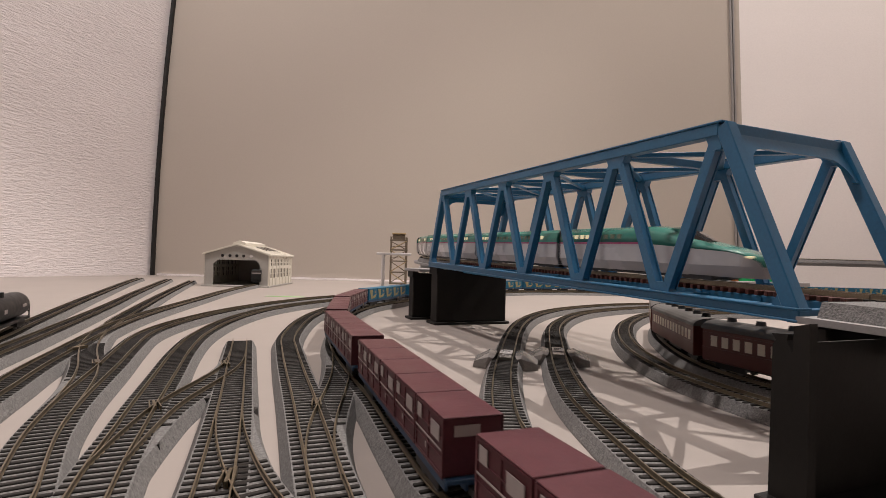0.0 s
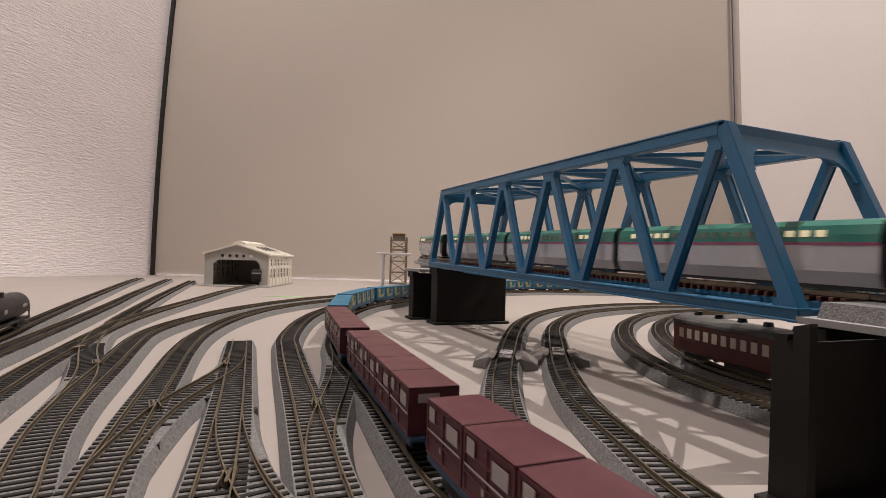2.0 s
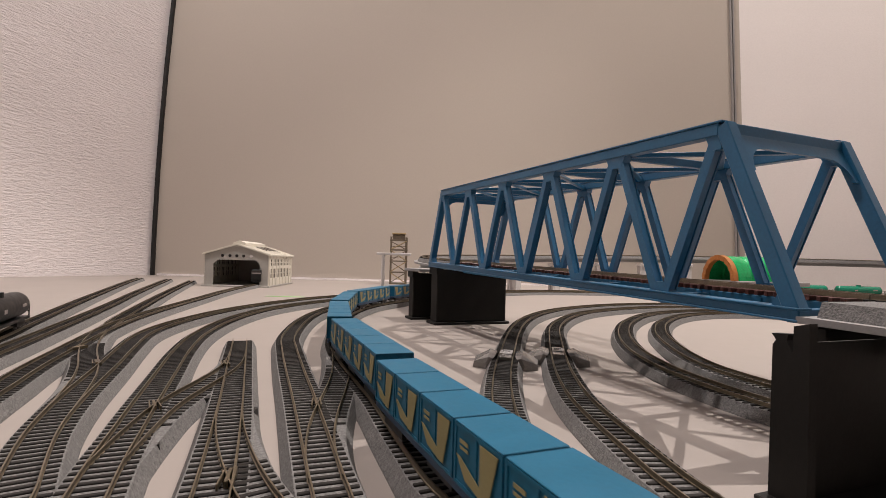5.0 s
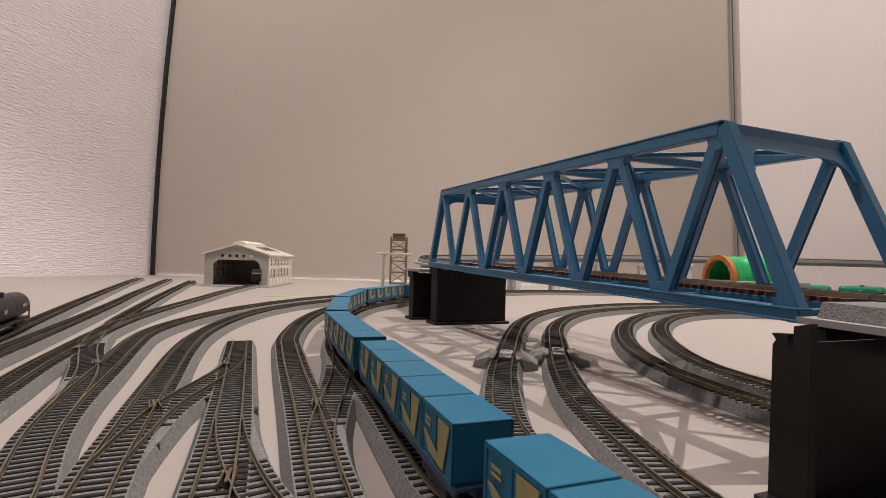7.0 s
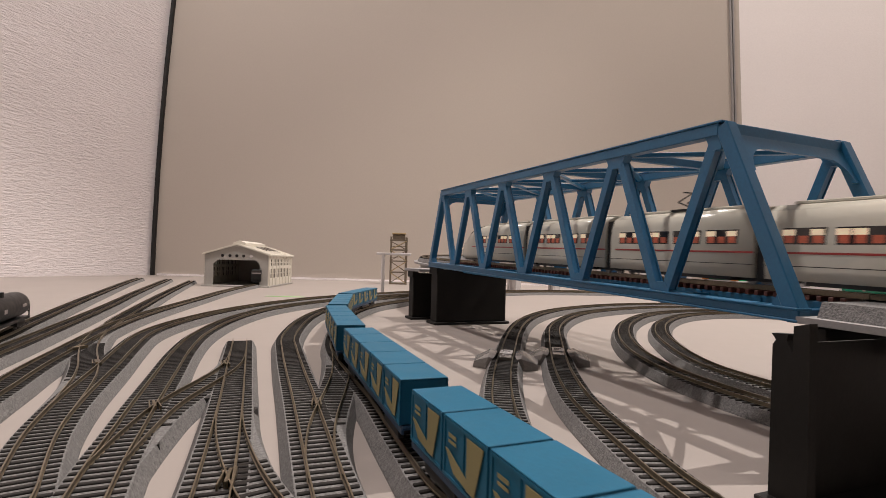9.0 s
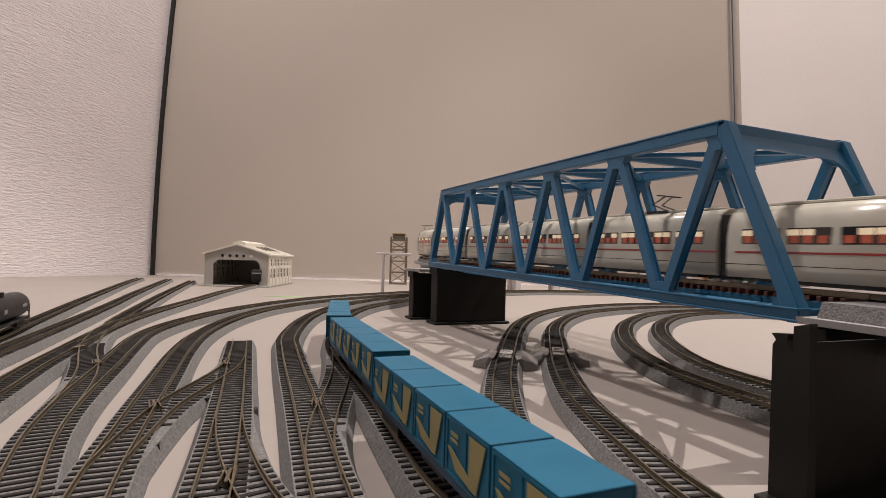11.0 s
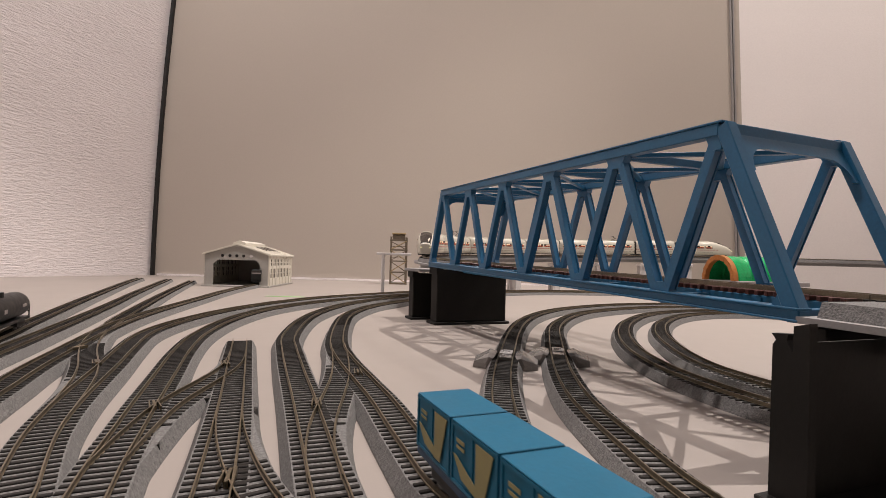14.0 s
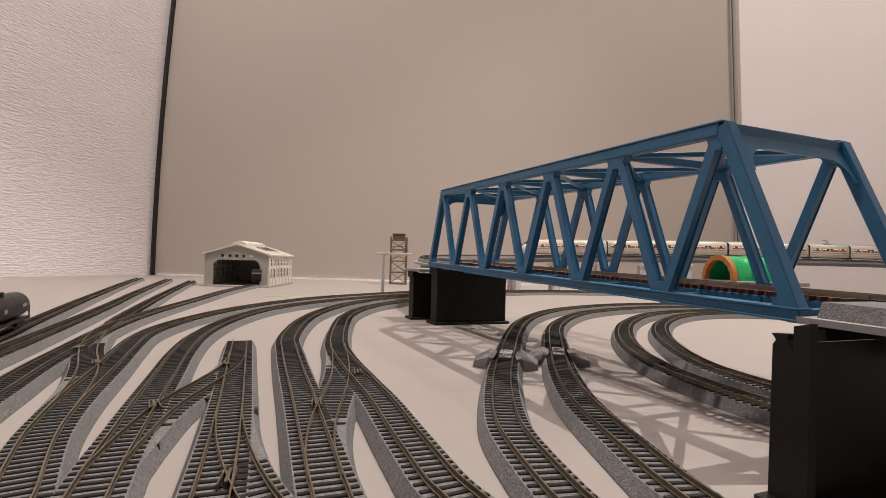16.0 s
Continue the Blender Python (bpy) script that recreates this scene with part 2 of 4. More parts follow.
def bowed_wall(name, near, edge, y1, thick, material, label):
    """A side panel from a straight near edge to a far edge that follows edge(z)."""
    near = Vector((*near, 0))
    rings = []
    for k in range(13):
        z = -30 + 2330 * k / 12
        far = Vector((edge(max(z, 0)), y1, 0))
        d = (far - near).normalized()
        out = Vector((d.y, -d.x, 0)) * thick
        rings.append([q + Vector((0, 0, z)) for q in (near, far, far + out, near + out)])
    bm = bmesh.new()
    loft(bm, rings)
    return tagged(part(name, bm, material), label, "wall", kind="structure")


WEST_FOOT, EAST_FOOT, EAST_LEAN = -811.0, 826.0, -0.0377
bowed_wall("wall_west", (-2663, -2600), bow_west, 1406, -40, WALL_SIDE, "white wall with rippled woven wallpaper")
bowed_wall("wall_east", (1900, 1130), lambda z: bow_east(z) + 4, 1406, 40, WALL_RIGHT, "white wall panel beside a joint")
slab("wall_south_east", [(1700, -2600), (1900, 1130), (1940, 1128), (1740, -2602)], -30, 2300, WALL_RIGHT, "plain white wall", "wall")
slab("wall_south", [(-2700, -2600), (1760, -2600), (1760, -2640), (-2700, -2640)], -30, 2300, WALL_BACK, "plain beige wall", "wall")
slab("ceiling", [(-2720, -2640), (2000, -2640), (2000, 1500), (-2720, 1500)], 2300, 2330, CEIL, "plain white ceiling", "ceiling")


def strip(edge, x0, x1, y0, y1):
    bm = bmesh.new()
    loft(bm, [[(edge(z) + x, y, z) for x, y in ((x0, y0), (x1, y0), (x1, y1), (x0, y1))] for z in [2298 * k / 16 for k in range(17)]])
    return bm


tagged(part("trim_corner", strip(bow_west, 4, 12, 1391, 1401), SEAM), "black rubber strip in the wall corner", "trim", kind="structure")
joint = strip(bow_east, -9, -5.5, 1395, 1401)
more = strip(bow_east, -2, 1.5, 1395, 1401)
for bm, name in ((joint, "trim_joint"), (more, "trim_joint")):
    tagged(part(name, bm, SEAM_GREY), "grey joint line between wall panels", "trim", kind="structure")
tagged(part("baseboard", boxes((-792, 810, 1397, 1401, 0, 5)), WALL_SIDE), "pale strip where wall meets board", "trim", kind="structure")

# ---- tracks on the table ----
E_PTS = [(90, -90), (53, 0), (32, 55), (9.9, 110.6), (2.1, 125.1), (-3.5, 141.1), (-11.4, 164.1), (-22.4, 197.6), (-34.6, 229.7), (-54.6, 284.0), (-68.8, 335.0), (-84, 425), (-91, 501), (-83, 581), (-63, 644), (-33, 712),
         (20, 810), (90, 905), (180, 975), (290, 1010), (420, 1020), (900, 1030)]
D_PTS = [(-9, 60), (-21.2, 108.8), (-25.9, 122.1), (-32.2, 139.9), (-42.5, 169.0), (-55.5, 205.3), (-70.3, 245.8), (-91.0, 304.6), (-104.9, 348.9), (-119, 429), (-124, 493), (-120, 570), (-107, 635), (-85, 700), (-40, 790), (40, 905), (140, 1000), (280, 1050), (430, 1060), (900, 1068), (1500, 1075)]
freight_path = track(E_PTS, "grey ballasted double-curve track carrying the container train")
far_path = track(D_PTS, "grey ballasted track with a turnout beside the container train", z=-0.12)
track([(-35, 60), (-48.1, 106.2), (-52.9, 120.7), (-58.9, 138.0), (-68.2, 163.8), (-79.8, 195.1), (-97.7, 242.3), (-130.4, 328.9)], "dead-end stub track with two turnouts", z=-0.06)
track([(-56, 60), (-74.3, 105.2), (-80.4, 119.0), (-87.1, 134.8), (-95.4, 156.0), (-106.6, 183.8), (-125, 231), (-147, 288), (-166, 348), (-180, 423), (-183, 499), (-175, 560), (-157, 618), (-126, 690), (-60, 800), (20, 900), (120, 1010)],
      "grey ballasted yard track curving behind the bridge pier", z=-0.18)
track([(-73, 60), (-89.1, 103.9), (-100.8, 123.1), (-112.6, 141.7), (-122.5, 159.2), (-137.9, 191.5), (-159.8, 243.4), (-182, 294), (-202, 345), (-212, 396), (-216, 449), (-215, 505), (-208, 564), (-195, 622), (-166, 705), (-112, 795), (-51, 882), (60, 1010)],
      "outer grey ballasted yard track curving behind the bridge pier", z=-0.24)
shed_path = track([(-130, 110), (-162, 174), (-175, 203), (-188, 231), (-204, 270), (-240, 363), (-263, 441), (-282, 525), (-303, 630), (-330, 760), (-352, 900), (-375, 1080)], "yard track leading into the engine shed", z=-0.1)
track([(-190, 170), (-224, 239), (-240, 278), (-270, 350), (-336, 504), (-433, 721), (-592, 1090)], "straight yard siding beside the wall", z=-0.14)
track([(-218, 310), (-245, 372), (-291, 475), (-390, 715), (-526, 1060)], "straight siding branching from the shed track", z=-0.3)
track([(-235, 228), (-256, 273), (-278, 319), (-313, 386), (-411, 580), (-582, 930), (-660, 1100)], "outermost siding along the wallpapered wall", z=-0.05)
G1_PTS = [(52, 60), (34, 111), (30, 127), (26, 152), (24, 172), (25, 195), (28, 227), (34, 270), (45, 331), (55, 385), (71, 455), (91, 517), (123, 583), (162, 636), (218, 690), (280, 730), (359, 760), (460, 770), (700, 740)]
G2_PTS = [(66, 60), (64, 112), (61, 130), (60, 147), (59, 165), (58, 185), (58, 207), (60, 231), (66, 275), (80, 350), (101, 445), (133, 527), (174, 592), (243, 655), (327, 700), (450, 715), (690, 690)]
track(G1_PTS, "outer curved main track with a rerailer")
track(G2_PTS, "inner curved main track with a rerailer", z=-0.1)
H1_PTS = [(420, 660), (350, 655), (285, 622), (228, 567), (180, 488), (148, 408), (130, 342), (124, 295), (124, 260), (131, 220), (145, 180), (170, 120), (200, 60)]
H2_PTS = [(430, 625), (370, 628), (316, 608), (266, 566), (218, 497), (181, 414), (160, 340), (152, 291), (153, 264), (158, 240), (172, 195), (200, 140), (240, 80)]
track(H1_PTS, "outer track of the return loop below the bridge")
coach_path = track(H2_PTS, "inner track of the return loop below the bridge", z=-0.1)
track([(-27.3, 125.5), (-32.7, 142.0), (-37.1, 160.8), (-40.0, 180.8), (-42.5, 205.8), (-46.4, 236.4), (-54.5, 277.3), (-65.2, 321.6)], "curved crossover track between two turnouts", z=-0.3)
track([(-30.8, 102.5), (-37.7, 111.7), (-45.4, 122.8), (-54.6, 138.3), (-62.5, 153.5), (-69.9, 169.6), (-79.8, 195.1)], "diverging leg of the stub track's turnout", z=-0.36)
track([(-128.6, 324.5), (-114.3, 285.7), (-103.8, 252.2), (-100.5, 223.1), (-99.6, 198.9), (-97.4, 178.9), (-93.2, 160.0), (-89.3, 144.3), (-85.3, 130.4)], "crossover track from the stub to its neighbour", z=-0.42)
track([(-122.5, 159.2), (-131.3, 176.4), (-141.7, 197.0), (-156.0, 223.0), (-174.3, 251.1), (-197.5, 283.7), (-219.6, 320.1), (-243.2, 368.5), (-262.7, 432.7)], "crossover track with turnout in the yard", z=-0.48)

LAID.clear()

# ---- raised line: bridge, viaducts ----
B0, BW = Vector((23.2, 508.5, 0)), Vector((0.3642, -0.9313, 0))   # bridge's far end on its centre line, and its direction
HALF = 36.5


def deck_z(s):
    return 62.0 - 0.0255 * s       # rail height along the raised line


raised = []
cx, cy, R = 397.0 + 0, 728.0, 423.0
for s in (1500, 900, 600, 480, 420, 354, 250, 120, 0):
    q = B0 + BW * s
    raised.append((q.x, q.y, deck_z(s)))
q = B0 - BW * 70
raised.append((q.x, q.y, deck_z(-70)))
for k in range(1, 9):
    a = radians(201.4 - k * 13.9)
    raised.append((cx + R * math.cos(a), cy + R * math.sin(a), deck_z(-70 - k * 13.9 / 57.3 * R)))
raised += [(700, 1152, 88.5), (1400, 1152, 88.5)]
line_path = Path(raised)
S_FAR = line_path.near(B0.x, B0.y)          # length at the bridge's far end
S_NEAR = S_FAR - 354


def viaduct(s0, s1, label, slab_w=15.0, road=None):
    road = road or line_path
    top = thing("viaduct", label, "model viaduct", "raised line")
    zz = -7.2
    inset = 4 if slab_w > 20 else 9
    bed = [(-36, 0.0), (-35.6, 0.8), (-33.5, 5.1)] + BED[3:] if slab_w > 20 else BED
    part("deck", sweep(road, [(-slab_w, zz - 2.2), (-slab_w, zz), (slab_w, zz), (slab_w, zz - 2.2)], s0=s0, s1=s1, step=12), DECK, top, "light grey plastic deck plate")
    part("girder", sweep(road, [(-slab_w + inset, zz - 9), (-slab_w + inset, zz - 2.3), (slab_w - inset, zz - 2.3), (slab_w - inset, zz - 9)], s0=s0, s1=s1 - (26 if slab_w > 20 else 0), step=12), DECK, top)
    part("roadbed", sweep(road, bed, z=zz, s0=s0, s1=s1 - (4 if slab_w > 20 else 0)), BALLAST, top, "grey moulded ballast roadbed")
    for off in (-GAUGE, GAUGE):
        part("rail", sweep(road, rail_outline(off), z=zz, s0=s0, s1=s1), RAIL, top)
    sleepers(road, top, SLEEPER_MESH, z=zz, s0=s0, s1=s1, reach=330)


viaduct(5, S_NEAR - 1.5, "raised grey track on a plastic viaduct deck", 40)
east = []
for s in (-700, -500, -300, -100, 0, 120, 250, 354, 400):
    p = line_path.at(S_FAR - s)
    east.append((p.x, p.y, p.z))
p0 = B0 + BW * 400
for k in range(1, 7):
    a = k * 20 / 57.3
    r = 260
    side = Vector((-BW.y, BW.x, 0))
    q = p0 + BW * (r * math.sin(a)) + side * (r * (1 - math.cos(a)))
    east.append((q.x, q.y, deck_z(400)))
end = Vector(east[-1]) - Vector(east[-2])
q = Vector(east[-1]) + end.normalized() * 1400
east.append((q.x, q.y, deck_z(400)))
green_path = Path(east)
s_out = green_path.near(B0.x, B0.y)
viaduct(s_out + 440, s_out + 2255, "raised grey track curving away from the bridge", 14, green_path)
viaduct(S_FAR + 3, line_path.length - 20, "raised curved track on a viaduct behind the bridge")


def bridge():
    m = Matrix.Translation(Vector((B0.x, B0.y, 0)) * MM) @ Matrix.Rotation(math.atan2(BW.y, BW.x) - math.pi / 2, 4, "Z")
    top = thing("truss_bridge", "blue plastic through-truss railway bridge on dark piers", "model bridge", m=m)
    L, H, n = 354.0, 71.2, 6
    slope = -0.0315

    def pt(side, s, up):
        return Vector((side * HALF + (4.5 if side < 0 else 0.0), s, 55.5 + slope * s + up))

    for side in (-1, 1):
        bm = bmesh.new()
        beam(bm, pt(side, -1, 1.7), pt(side, L + 1, 1.7), 5.6, 3.4, bevel=0.4)
        part("bottom_chord", bm, BLUE, top)
        for up in (3.7, -0.2):
            bm = bmesh.new()
            beam(bm, pt(side, -1, up), pt(side, L + 1, up), 7.4, 0.8, bevel=0.2)
            part("flange", bm, BLUE, top)
        bm = bmesh.new()
        beam(bm, pt(side, L / 12 + 0.5, H - 2.2), pt(side, L - L / 12 - 0.5, H - 2.2), 5.8, 4.8, bevel=0.4)
        part("top_chord", bm, BLUE, top)
        bm = bmesh.new()
        beam(bm, pt(side, L / 12 - 1.5, H + 0.6), pt(side, L - L / 12 + 1.5, H + 0.6), 6.6, 0.8, bevel=0.2)
        part("flange", bm, BLUE, top)
        for i in range(n):
            mid = (i + 0.5) * L / n
            for lo, outer in ((i * L / n, i == 0), ((i + 1) * L / n, i == n - 1)):
                bm = bmesh.new()
                w = 5.4 if outer else 3.4
                sg = 1 if lo < mid else -1
                a, b = pt(side, lo + sg * (1.5 if outer else 2.2), 2.5), pt(side, mid - sg * (0.4 if outer else 1.5), H - (0.6 if outer else 3))
                beam(bm, a, b, w, w, up=Vector((1, 0, 0)), bevel=0.35)
                if not outer:
                    for dx in (-1.9, 1.9):
                        beam(bm, a + Vector((dx, 0, 0)), b + Vector((dx, 0, 0)), 4.1, 0.6, up=Vector((1, 0, 0)))
                part("end_post" if outer else "diagonal", bm, BLUE, top)
            bm = bmesh.new()
            x0, x1 = pt(side, 0, 0).x - 2.3, pt(side, 0, 0).x + 2.3
            z = pt(side, mid, 0).z
            lo, hi = (0.0 if i == 0 else -1.0), (0.0 if i == n - 1 else 1.0)
            prism(bm, [(mid + lo * 7, z + H - 4), (mid + hi * 7 + (0.5 if hi == 0 else 0), z + H - 4), (mid + hi * 4 + (0.5 if hi == 0 else 0), z + H - 10), (mid + lo * 4, z + H - 10)], "x", x0, x1)
            part("gusset_plate", bm, BLUE, top)
        for i in range(n + 1):
            s = min(max(i * L / n, 3), L - 3)
            bm = bmesh.new()
            x0, x1 = pt(side, 0, 0).x - 2.3, pt(side, 0, 0).x + 2.3
            z = pt(side, s, 0).z
            lo, hi = (-2.0 if i == 0 else -6.0), (2.0 if i == n else 6.0)
            prism(bm, [(s + lo, z + 3.4), (s + hi, z + 3.4), (s + hi * 0.6, z + 8), (s + lo * 0.6, z + 8)], "x", x0, x1)
            part("gusset_plate", bm, BLUE, top)
    # portals, top struts and cross bracing
    for i in range(n):
        mid = (i + 0.5) * L / n
        bm = bmesh.new()
        portal = i in (0, n - 1)
        beam(bm, pt(-1, mid, H - 3), pt(1, mid, H - 3), 5 if portal else 3.2, 6 if portal else 4, bevel=0.3)
        part("top_strut", bm, BLUE, top)
        if portal:
            sg = -1 if i == 0 else 1
            bm = bmesh.new()
            out = [(-HALF + 2, 0), (HALF - 2, 0), (HALF - 2, -16)] + [(HALF - 5 - 10 * (1 - math.cos(a)), -16 + 10 * math.sin(a)) for a in [k * math.pi / 12 for k in range(7)]]
            out += [(-x, zz) for x, zz in out[:2:-1]] + [(-HALF + 2, -16)]
            out = [(x + (4.5 if x < 0 else 0.0), zz) for x, zz in out]
            prism(bm, [(x, zz + H - 3 + 55.5 + slope * mid) for x, zz in out], "y", mid + sg * 1.2 - 0.8, mid + sg * 1.2 + 0.8)
            for v in bm.verts:
                v.co.y += sg * 0.47 * (H - 3 + 55.5 + slope * mid - v.co.z)
            part("portal_frame", bm, BLUE, top)
        if i < n - 1:
            nxt = mid + L / n
            for sg in (-1, 1):
                bm = bmesh.new()
                beam(bm, pt(-sg, mid, H - 3.5), pt(sg, nxt, H - 3.5), 3.0, 2.0, bevel=0.2)
                part("top_brace", bm, BLUE, top)
    # floor beams, stringers, open deck
    for i in range(n + 1):
        s = min(max(i * L / n, 3), L - 3)
        bm = bmesh.new()
        beam(bm, pt(-1, s, 1.0), pt(1, s, 1.0), 4, 4.5, bevel=0.2)
        part("floor_beam", bm, BLUE, top)
    for x in (-10, 10):
        bm = bmesh.new()
        z0 = deck_z(0) - 7.2
        beam(bm, Vector((x, 0, z0 - 0.6)), Vector((x, L, z0 - 0.6 - 0.0255 * L)), 1.6, 8.0, bevel=0.2)
        for k in range(13):
            y = 4 + k * (L - 8) / 12
            zc = z0 - 0.6 - 0.0255 * y
            box(bm, x - 1.8, x + 1.8, y - 0.5, y + 0.5, zc - 3.6, zc + 3.4)
        part("stringer", bm, BLUE, top, "blue plate girder with stiffeners")
    for k in range(88):
        s = (k + 0.5) * L / 88
        ob = new("sleeper", SLEEPER_RED_MESH)
        ob.parent = top
        ob.matrix_basis = P(0, s, deck_z(s) - 7.2)
    for x in (-GAUGE, GAUGE):
        bm = bmesh.new()
        a, b = Vector((x, -2, deck_z(0) - 1.0)), Vector((x, L + 2, deck_z(L) - 1.0))
        beam(bm, a, b, 0.9, 2.0)
        beam(bm, a + Vector((0, 0, -0.8)), b + Vector((0, 0, -0.8)), 1.5, 0.4)
        part("rail", bm, RAIL, top)
    return top


bridge()


def pier(x, y, z1, w, d, turn, label, material=PIER, hollow=False):
    top = thing("bridge_pier", label, "model pier", "piers", m=P(x, y, 0, 0, 0, turn))
    bm = bmesh.new()
    box(bm, -w / 2, w / 2, -d / 2, d / 2, 2.5, z1 - 4, 0.8)
    part("shaft", bm, material, top)
    part("foot", boxes((-w / 2 - 3, w / 2 + 3, -d / 2 - 3, d / 2 + 3, 0, 2.5), bevel=0.6), material, top)
    bm = bmesh.new()
    prism(bm, [(-w / 2 - 1.5, z1 - 6), (w / 2 + 1.5, z1 - 6), (w / 2 + 1.5, z1), (w / 2 - 4, z1), (w / 2 - 6, z1 - 2), (-w / 2 + 6, z1 - 2), (-w / 2 + 4, z1), (-w / 2 - 1.5, z1)], "y", -d / 2 - 1.5, d / 2 + 1.5)
    part("cap", bm, material, top)
    return top


turn = math.degrees(math.atan2(BW.y, BW.x)) - 90
q = B0 + BW * 10
pier(q.x, q.y, 54.5, 74, 17, turn, "dark grey plastic pier under the bridge's end")
q = B0 - BW * 34
top = pier(q.x, q.y, 49.3, 92, 14, turn, "dark grey plastic pier under the viaduct's end")
part("deck", boxes((-47, 47, -22, 26, 49.4, 52.4), bevel=0.5), DECK, top, "light grey plastic deck plate")


def hollow_pier(s, z1, w, d, label):
    """A pier of two end plates with an open, shaded middle under a cap."""
    q = B0 + BW * s
    top = thing("bridge_pier", label, "model pier", "piers", m=P(q.x, q.y, 0, 0, 0, turn))
    for x0, x1 in ((-w / 2, -w / 2 + 5), (w / 2 - 5, w / 2)):
        bm = bmesh.new()
        prism(bm, [(-d / 2, 0), (d / 2, 0), (d / 2 - 1.5, z1 - 5), (-d / 2 + 1.5, z1 - 5)], "x", x0, x1)
        part("side_plate", bm, PIER, top)
    part("web", boxes((-w / 2 + 5, w / 2 - 5, -d / 2 + 1.5, -d / 2 + 4, 0, z1 - 5)), PIER, top)
    part("cap", boxes((-w / 2 + 0.1, w / 2 - 0.1, -d / 2 + 1.5, d / 2 - 1.5, z1 - 5, z1), bevel=0.5), PIER, top)
    part("foot", boxes((-w / 2 - 1, w / 2 + 1, -d / 2 - 1, d / 2 + 1, -0.5, 1.6), bevel=0.4), PIER, top)
    part("bearing", boxes((-w / 2 + 6, w / 2 - 6, -d / 2 + 3, -2.6, z1, z1 + 1.2)), BLACK, top)


hollow_pier(357.5, 42.6, 70, 10, "dark grey hollow plastic pier at the bridge's near end")


def wide_pier(s0, s1, left, right, label):
    """A broad pier across the line with a notched end plate; a dark sheet stands in for its shaded inside."""
    top = thing("bridge_pier", label, "model pier", "piers", m=P(B0.x, B0.y, 0, 0, 0, turn))
    bm = bmesh.new()
    prism(bm, [(s0, 1.2), (s1, 1.2), (s1 + 0.3, 47.4), (s0 + 6.4, 46.4), (s0 + 6.2, 39.5), (s0 + 4.6, 42.6), (s0 + 5.0, 44.2), (s0 + 0.6, 43.9), (s0 + 1.8, 42.3), (s0 + 0.9, 41.0)], "x", left - 3, left)
    part("side_plate", bm, PIER, top, "dark grey end plate with a notched top")
    # thin dark sheet put in for the shade under the deck
    bm = bmesh.new()
    box(bm, right, left - 3, s0 + 5.2, s0 + 6, 1.2, 41.9)
    part("web", bm, PIER, top)
    bm = bmesh.new()
    box(bm, right, right + 3, s0, s1, 1.2, 36.2)
    part("side_plate", bm, PIER, top)
    bm = bmesh.new()
    box(bm, right - 3, left + 3.5, s0 - 1.5, s1 + 2, 0, 1.3, 0.3)
    part("foot", bm, PIER, top, "flat base flange")
    return top


wide_pier(371.5, 381.5, 76.0, -44, "broad dark grey plastic pier under the viaduct's near end")
for k, s in enumerate((-300, -390, -510, -630, -740, -850, -950, -1050, -1150)):
    p = line_path.at(S_FAR - s)
    d = line_path.way(S_FAR - s)
    tall = p.z - 18.5
    top = thing("viaduct_pier", "pale translucent plastic viaduct pier", "model pier", "viaduct piers", m=P(p.x, p.y, 0, 0, 0, math.degrees(math.atan2(d.y, d.x)) - 90))
    for x in (-10, 10):
        bm = bmesh.new()
        prism(bm, [(x - 4, 0), (x + 4, 0), (x + 3, tall - 6), (x - 3, tall - 6)], "y", -7, 7)
        part("leg", bm, WHITE_PL, top)
    part("crosshead", boxes((-17, 17, -8, 8, tall - 6, tall), bevel=0.8), WHITE_PL, top)

# white bracket post beside the tower
top = thing("white_post", "white plastic post with a crossarm on the board", "post", m=P(-99, 839, 0))
bm = bmesh.new()
cyl(bm, (0, 0, 1), (0, 0, 70), 3.0, 12)
part("pole", bm, WHITE_PL, top)
part("crossarm", boxes((-11, 46, -3, 3, 68, 72), bevel=0.6), WHITE_PL, top)
part("foot", boxes((-7, 7, -7, 7, 0, 1.4), bevel=0.4), WHITE_PL, top)


# ---- rolling stock; each is built along +y with its middle at the origin, rails' top at z 0 ----
def bogie(parent, y, wide=10.5, z=3.6, material=BLACK, r=2.7):
    b = part("bogie", boxes((-wide / 2, wide / 2, y - 8, y + 8, z - 1.2, z + 1.2), (-wide / 2, -wide / 2 + 1.4, y - 9, y + 9, z - 1.9, z + 0.8), (wide / 2 - 1.4, wide / 2, y - 9, y + 9, z - 1.9, z + 0.8)), material, parent)
    for dy in (-5.2, 5.2):
        bm = bmesh.new()
        cyl(bm, (-5.2, y + dy, r), (5.2, y + dy, r), 0.6, 6)
        for x in (-GAUGE, GAUGE):
            cyl(bm, (x - 0.7, y + dy, r), (x + 0.7, y + dy, r), r, 12)
        part("wheelset", bm, STEEL, b)
    return b


CL, CW, CH = 21.4, 14.2, 12.8      # one container


